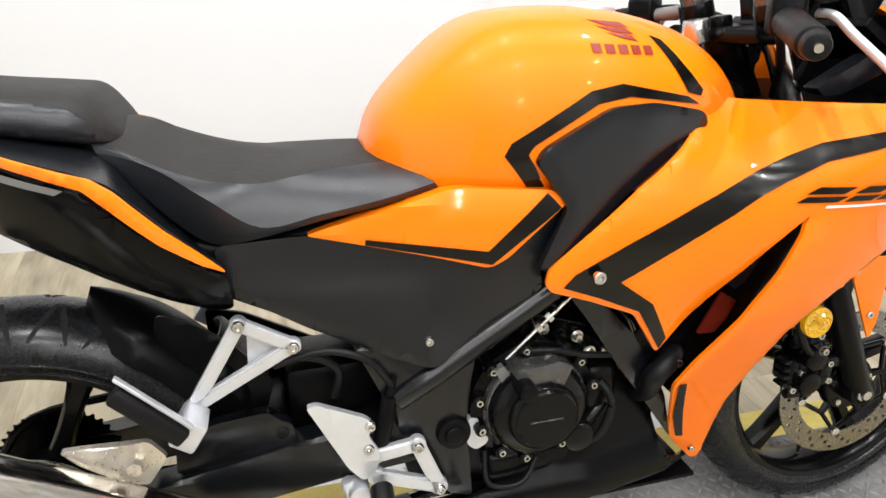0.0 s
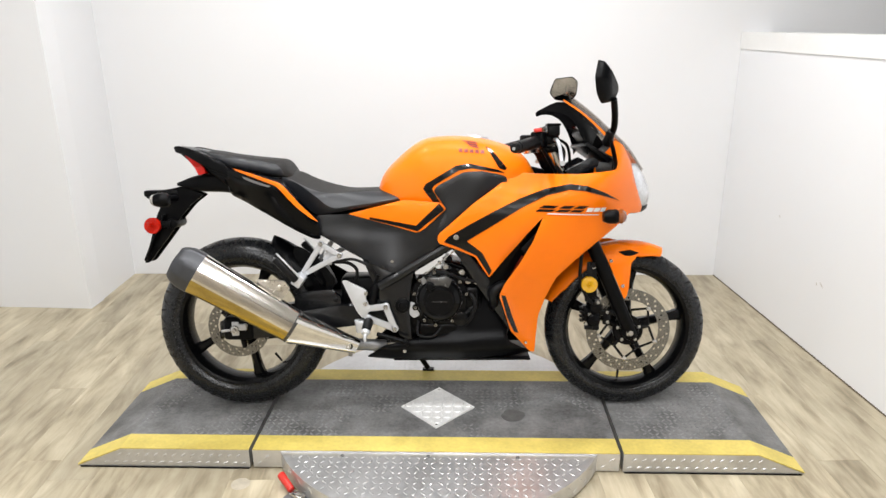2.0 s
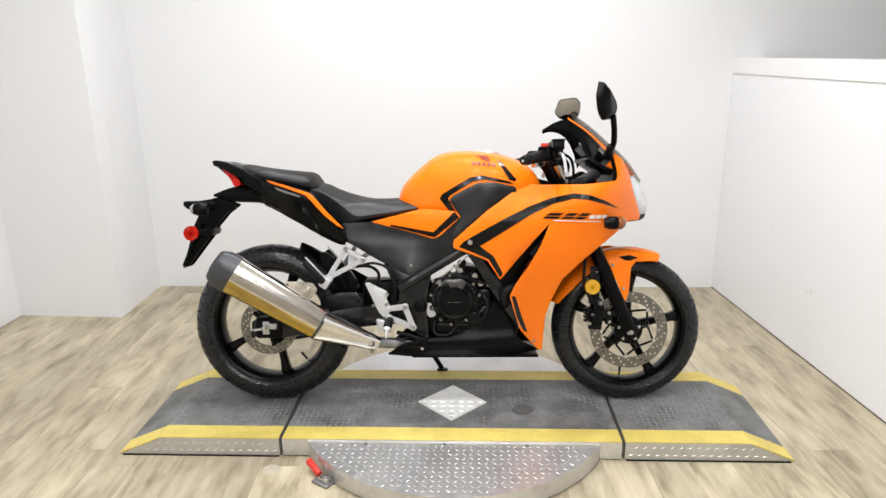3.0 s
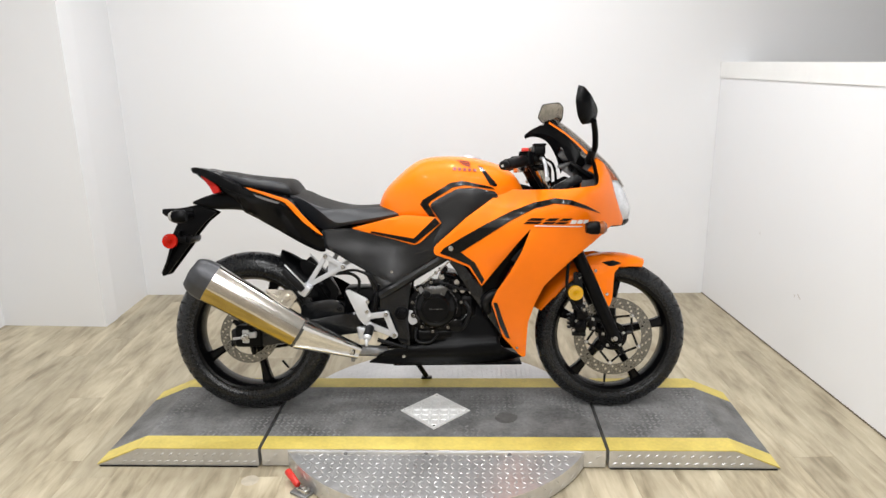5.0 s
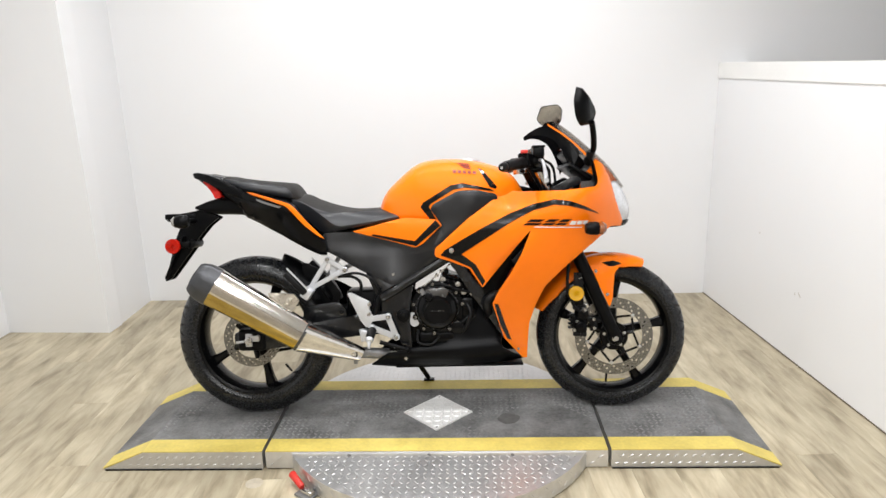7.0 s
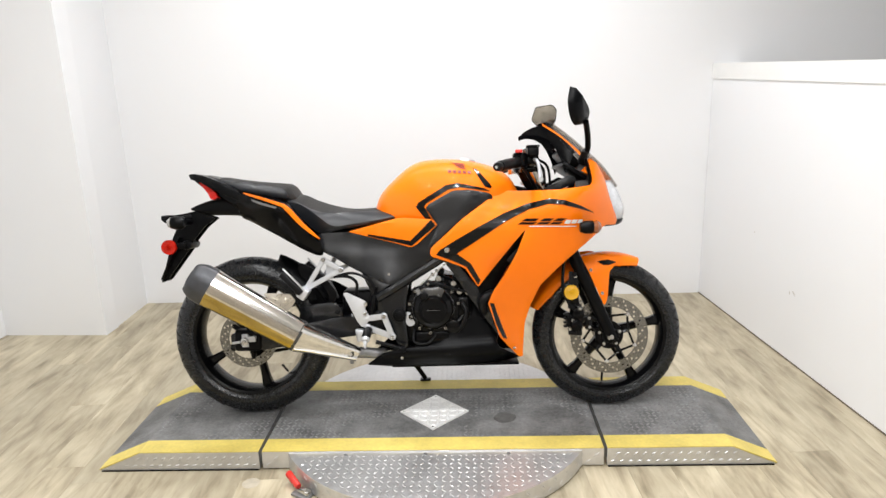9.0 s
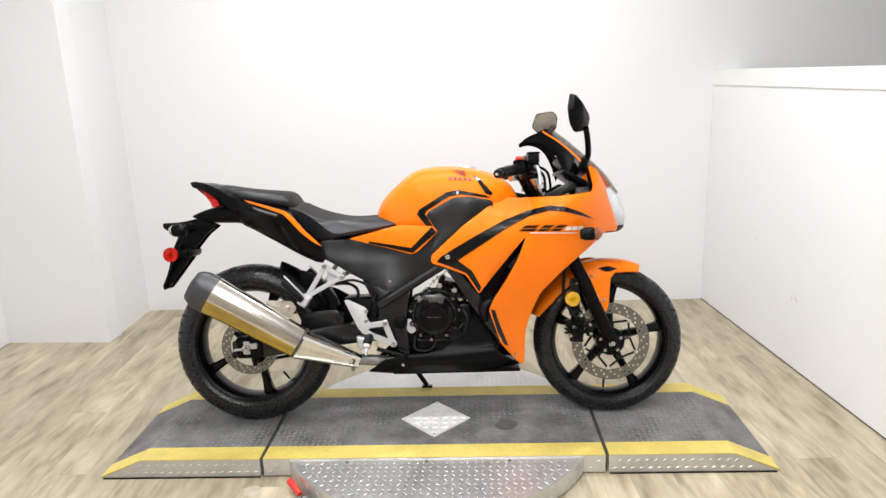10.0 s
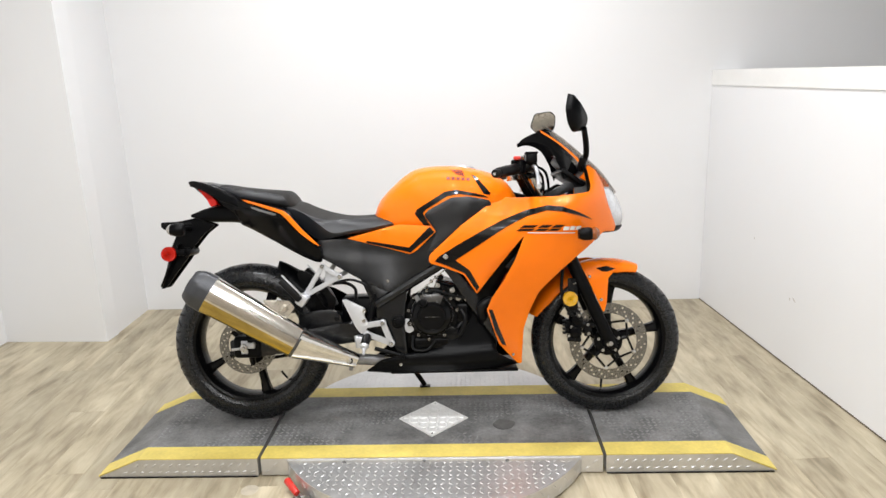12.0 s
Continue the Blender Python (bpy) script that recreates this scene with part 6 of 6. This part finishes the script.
# ---- handlebars and mirrors ----
part("top_yoke", join(box(1.050, 1.125, -0.115, 0.115, 0.905, 0.930, 0.010), rod((1.075, 0, 0.925), (1.073, 0, 0.945), 0.018, 0.017, 18, 0.003)), ENGINE, bike, "black top yoke")
part("lower_yoke", moved(box(-0.035, 0.035, -0.115, 0.115, -0.015, 0.015, 0.006), pose(1.160, 0, 0.775, 0, 24, 0)), ENGINE, bike)
part("ignition_switch", join(rod((1.035, 0.0, 0.905), (1.030, 0.0, 0.940), 0.022, 0.020, 20, 0.003)), BOLT, bike)
part("steering_head", rod((1.075, 0, 0.92), (1.165, 0, 0.74), 0.030, 0.030, 18), ENGINE, bike)
for sy in (-1, 1):
    bar = part("clip_on_bar", rod((1.085, sy * 0.105, 0.952), (0.958, sy * 0.325, 0.922), 0.011, 0.011, 14), ENGINE_GREY, bike)
    part("fork_cap", join(rod((1.098, sy * 0.092, 0.928), (1.078, sy * 0.092, 0.980), 0.020, 0.020, 20, 0.002), rod((1.078, sy * 0.092, 0.980), (1.072, sy * 0.092, 0.995), 0.014, 0.013, 6, 0.001)), BOSS, bar, "grey fork cap")
    part("clamp", rod((1.098, sy * 0.095, 0.936), (1.090, sy * 0.095, 0.965), 0.029, 0.028, 20, 0.003), ENGINE, bar)
    part("grip", rod((1.032, sy * 0.196, 0.940), (0.960, sy * 0.323, 0.922), 0.0200, 0.0190, 20, 0.003), CABLE, bar, "black rubber grip")
    part("bar_end", join(rod((0.959, sy * 0.325, 0.922), (0.948, sy * 0.344, 0.919), 0.0165, 0.0150, 20, 0.003)), CABLE, bar, "black bar end weight")
    part("bar_end_screw", rod((0.949, sy * 0.343, 0.919), (0.9465, sy * 0.3475, 0.918), 0.006, 0.005, 12), BOLT, bar)
    part("switch_box", moved(box(-0.022, 0.022, -0.024, 0.024, -0.024, 0.028, 0.008, 3), Matrix.Translation((1.044, sy * 0.176, 0.946)) @ pose(0, 0, 0, 0, 0, sy * -60 + 90)), PLASTIC, bar, "black switch housing")
    part("lever", tube([(1.092, sy * 0.155, 0.948), (1.100, sy * 0.195, 0.946), (1.104, sy * 0.230, 0.922), (1.100, sy * 0.285, 0.892), (1.098, sy * 0.312, 0.876), (1.099, sy * 0.322, 0.873)], lambda q: 0.0062 if q < 0.92 else 0.0088), ALLOY, bar, "alloy hand lever")
    part("lever_pivot", box(1.062, 1.098, sy * 0.158 - 0.014, sy * 0.158 + 0.014, 0.935, 0.962, 0.005), PLASTIC, bar)
    # mirror: glass in a shell on a stalk, shape and turn fitted to the camera's view
    if sy < 0:
        out = [(-u / 0.62, v) for u, v in rounded([(-0.027, 0.072), (-0.012, 0.066), (0.034, 0.006), (0.041, -0.022), (0.032, -0.050), (-0.012, -0.060), (-0.032, -0.030), (-0.040, 0.020)], 0.012, 4)]
    else:
        out = [(u * 0.67, v * 0.84) for u, v in rounded([(-0.075, -0.020), (-0.070, 0.038), (-0.035, 0.058), (0.062, 0.036), (0.078, -0.030), (0.040, -0.056), (-0.050, -0.056)], 0.014, 4)]
    shell = bmesh.new()
    rim_ = [shell.verts.new((0, u, v)) for u, v in out]
    mid_ = [shell.verts.new((0.016, u * 0.92, v * 0.92)) for u, v in out]
    far_ = [shell.verts.new((0.030, u * 0.6, v * 0.6)) for u, v in out]
    for a, b in ((rim_, mid_), (mid_, far_)):
        for k in range(len(a)):
            shell.faces.new((a[k], a[(k + 1) % len(a)], b[(k + 1) % len(a)], b[k]))
    shell.faces.new(far_)
    shell.faces.new(rim_[::-1])
    at = Matrix.Translation((1.230, -0.280, 1.113) if sy < 0 else (1.186, 0.215, 1.148)) @ pose(0, 0, 0, 0, 0, -38 if sy < 0 else 80) @ pose(0, 0, 0, 0, 0 if sy < 0 else -7, 0) @ pose(0, 0, 0, 0 if sy < 0 else 10, 0, 0)
    if sy < 0:
        for v in shell.verts:
            v.co.y = -v.co.y
    mirror = part("mirror", moved(shell, at), PLASTIC, bike, "black mirror on a stalk", 50)
    glass = bmesh.new()
    glass.faces.new([glass.verts.new((-0.001, (u if sy > 0 else -u) * 0.93, v * 0.93)) for u, v in out])
    bmesh.ops.solidify(glass, geom=glass.faces[:], thickness=0.0006)
    part("mirror_glass", moved(glass, at), MIRROR, mirror, "silvered mirror glass", 0)
    part("stalk", tube([(1.272, sy * 0.165, 0.950), (1.283, sy * 0.190, 0.978), (1.277, sy * 0.230, 1.020), (1.262 if sy < 0 else 1.205, sy * (0.276 if sy < 0 else 0.225), 1.068 if sy < 0 else 1.095)], 0.0105, 12), PLASTIC, mirror, "black mirror stalk")
    part("stalk_boot", rod((1.272, sy * 0.150, 0.935), (1.275, sy * 0.190, 0.975), 0.018, 0.012, 14, 0.003), CABLE, mirror)
part("stop_switch", moved(box(-0.012, 0.012, -0.014, 0.014, 0.0, 0.012, 0.003), pose(1.036, -0.205, 0.972)), RED_PLASTIC, bike, "red engine stop switch")
part("brake_reservoir", join(box(1.070, 1.110, -0.195, -0.150, 0.960, 0.994, 0.006, 3), box(1.067, 1.113, -0.198, -0.147, 0.992, 1.000, 0.003), rod((1.09, -0.165, 0.945), (1.09, -0.17, 0.965), 0.008)), PLASTIC, bike, "black brake fluid reservoir")
part("master_cylinder", rod((1.092, -0.10, 0.955), (1.085, -0.165, 0.950), 0.012, 0.011, 14), ENGINE_GREY, bike)
for pts, r in (([(1.100, -0.12, 0.955), (1.150, -0.09, 0.930), (1.165, -0.06, 0.860), (1.150, -0.05, 0.79)], 0.005), ([(1.100, 0.12, 0.955), (1.155, 0.09, 0.93), (1.160, 0.05, 0.85), (1.14, 0.04, 0.79)], 0.005), ([(1.050, -0.16, 0.93), (1.085, -0.13, 0.88), (1.12, -0.08, 0.83)], 0.006), ([(1.05, 0.16, 0.93), (1.09, 0.12, 0.88), (1.12, 0.06, 0.83)], 0.006), ([(1.105, -0.14, 0.945), (1.135, -0.13, 0.910), (1.130, -0.11, 0.855)], 0.004)):
    part("cable", tube(pts, r), CABLE, bike, "black control cable")

# ---- floor planks ----
PLANK_W, PLANK_L, GAP = 0.150, 1.22, 0.00015


def plank_data(length):
    return finish(box(-PLANK_W / 2 + GAP, PLANK_W / 2 - GAP, -length / 2 + GAP, length / 2 - GAP, -0.006, 0.0, 0.0003, 1), "plank", OAK, 0)


plank_mesh = plank_data(PLANK_L)
turn = pose(0, 0, 0, 0, 0, 3.0)
rng = random.Random(7)
for i in range(-19, 27):
    shift = rng.uniform(0, PLANK_L)
    for j in range(-6, 3):
        mid = j * PLANK_L + shift
        p = turn @ Vector((i * PLANK_W, mid, 0))
        low, high = max(p.y - PLANK_L / 2, -5.54), min(p.y + PLANK_L / 2, 1.76)
        if not -2.60 < p.x < 3.86 or high - low < 0.05:
            continue
        cut = high - low < PLANK_L - 0.01
        p.x += ((low + high) / 2 - p.y) * -0.0524
        p.y = (low + high) / 2
        ob = new("plank", plank_data(high - low) if cut else plank_mesh)
        ob.parent = floor
        ob.matrix_basis = Matrix.Translation(p) @ pose(0, 0, rng.uniform(-0.0003, 0.0), 0, 0, 3.0)
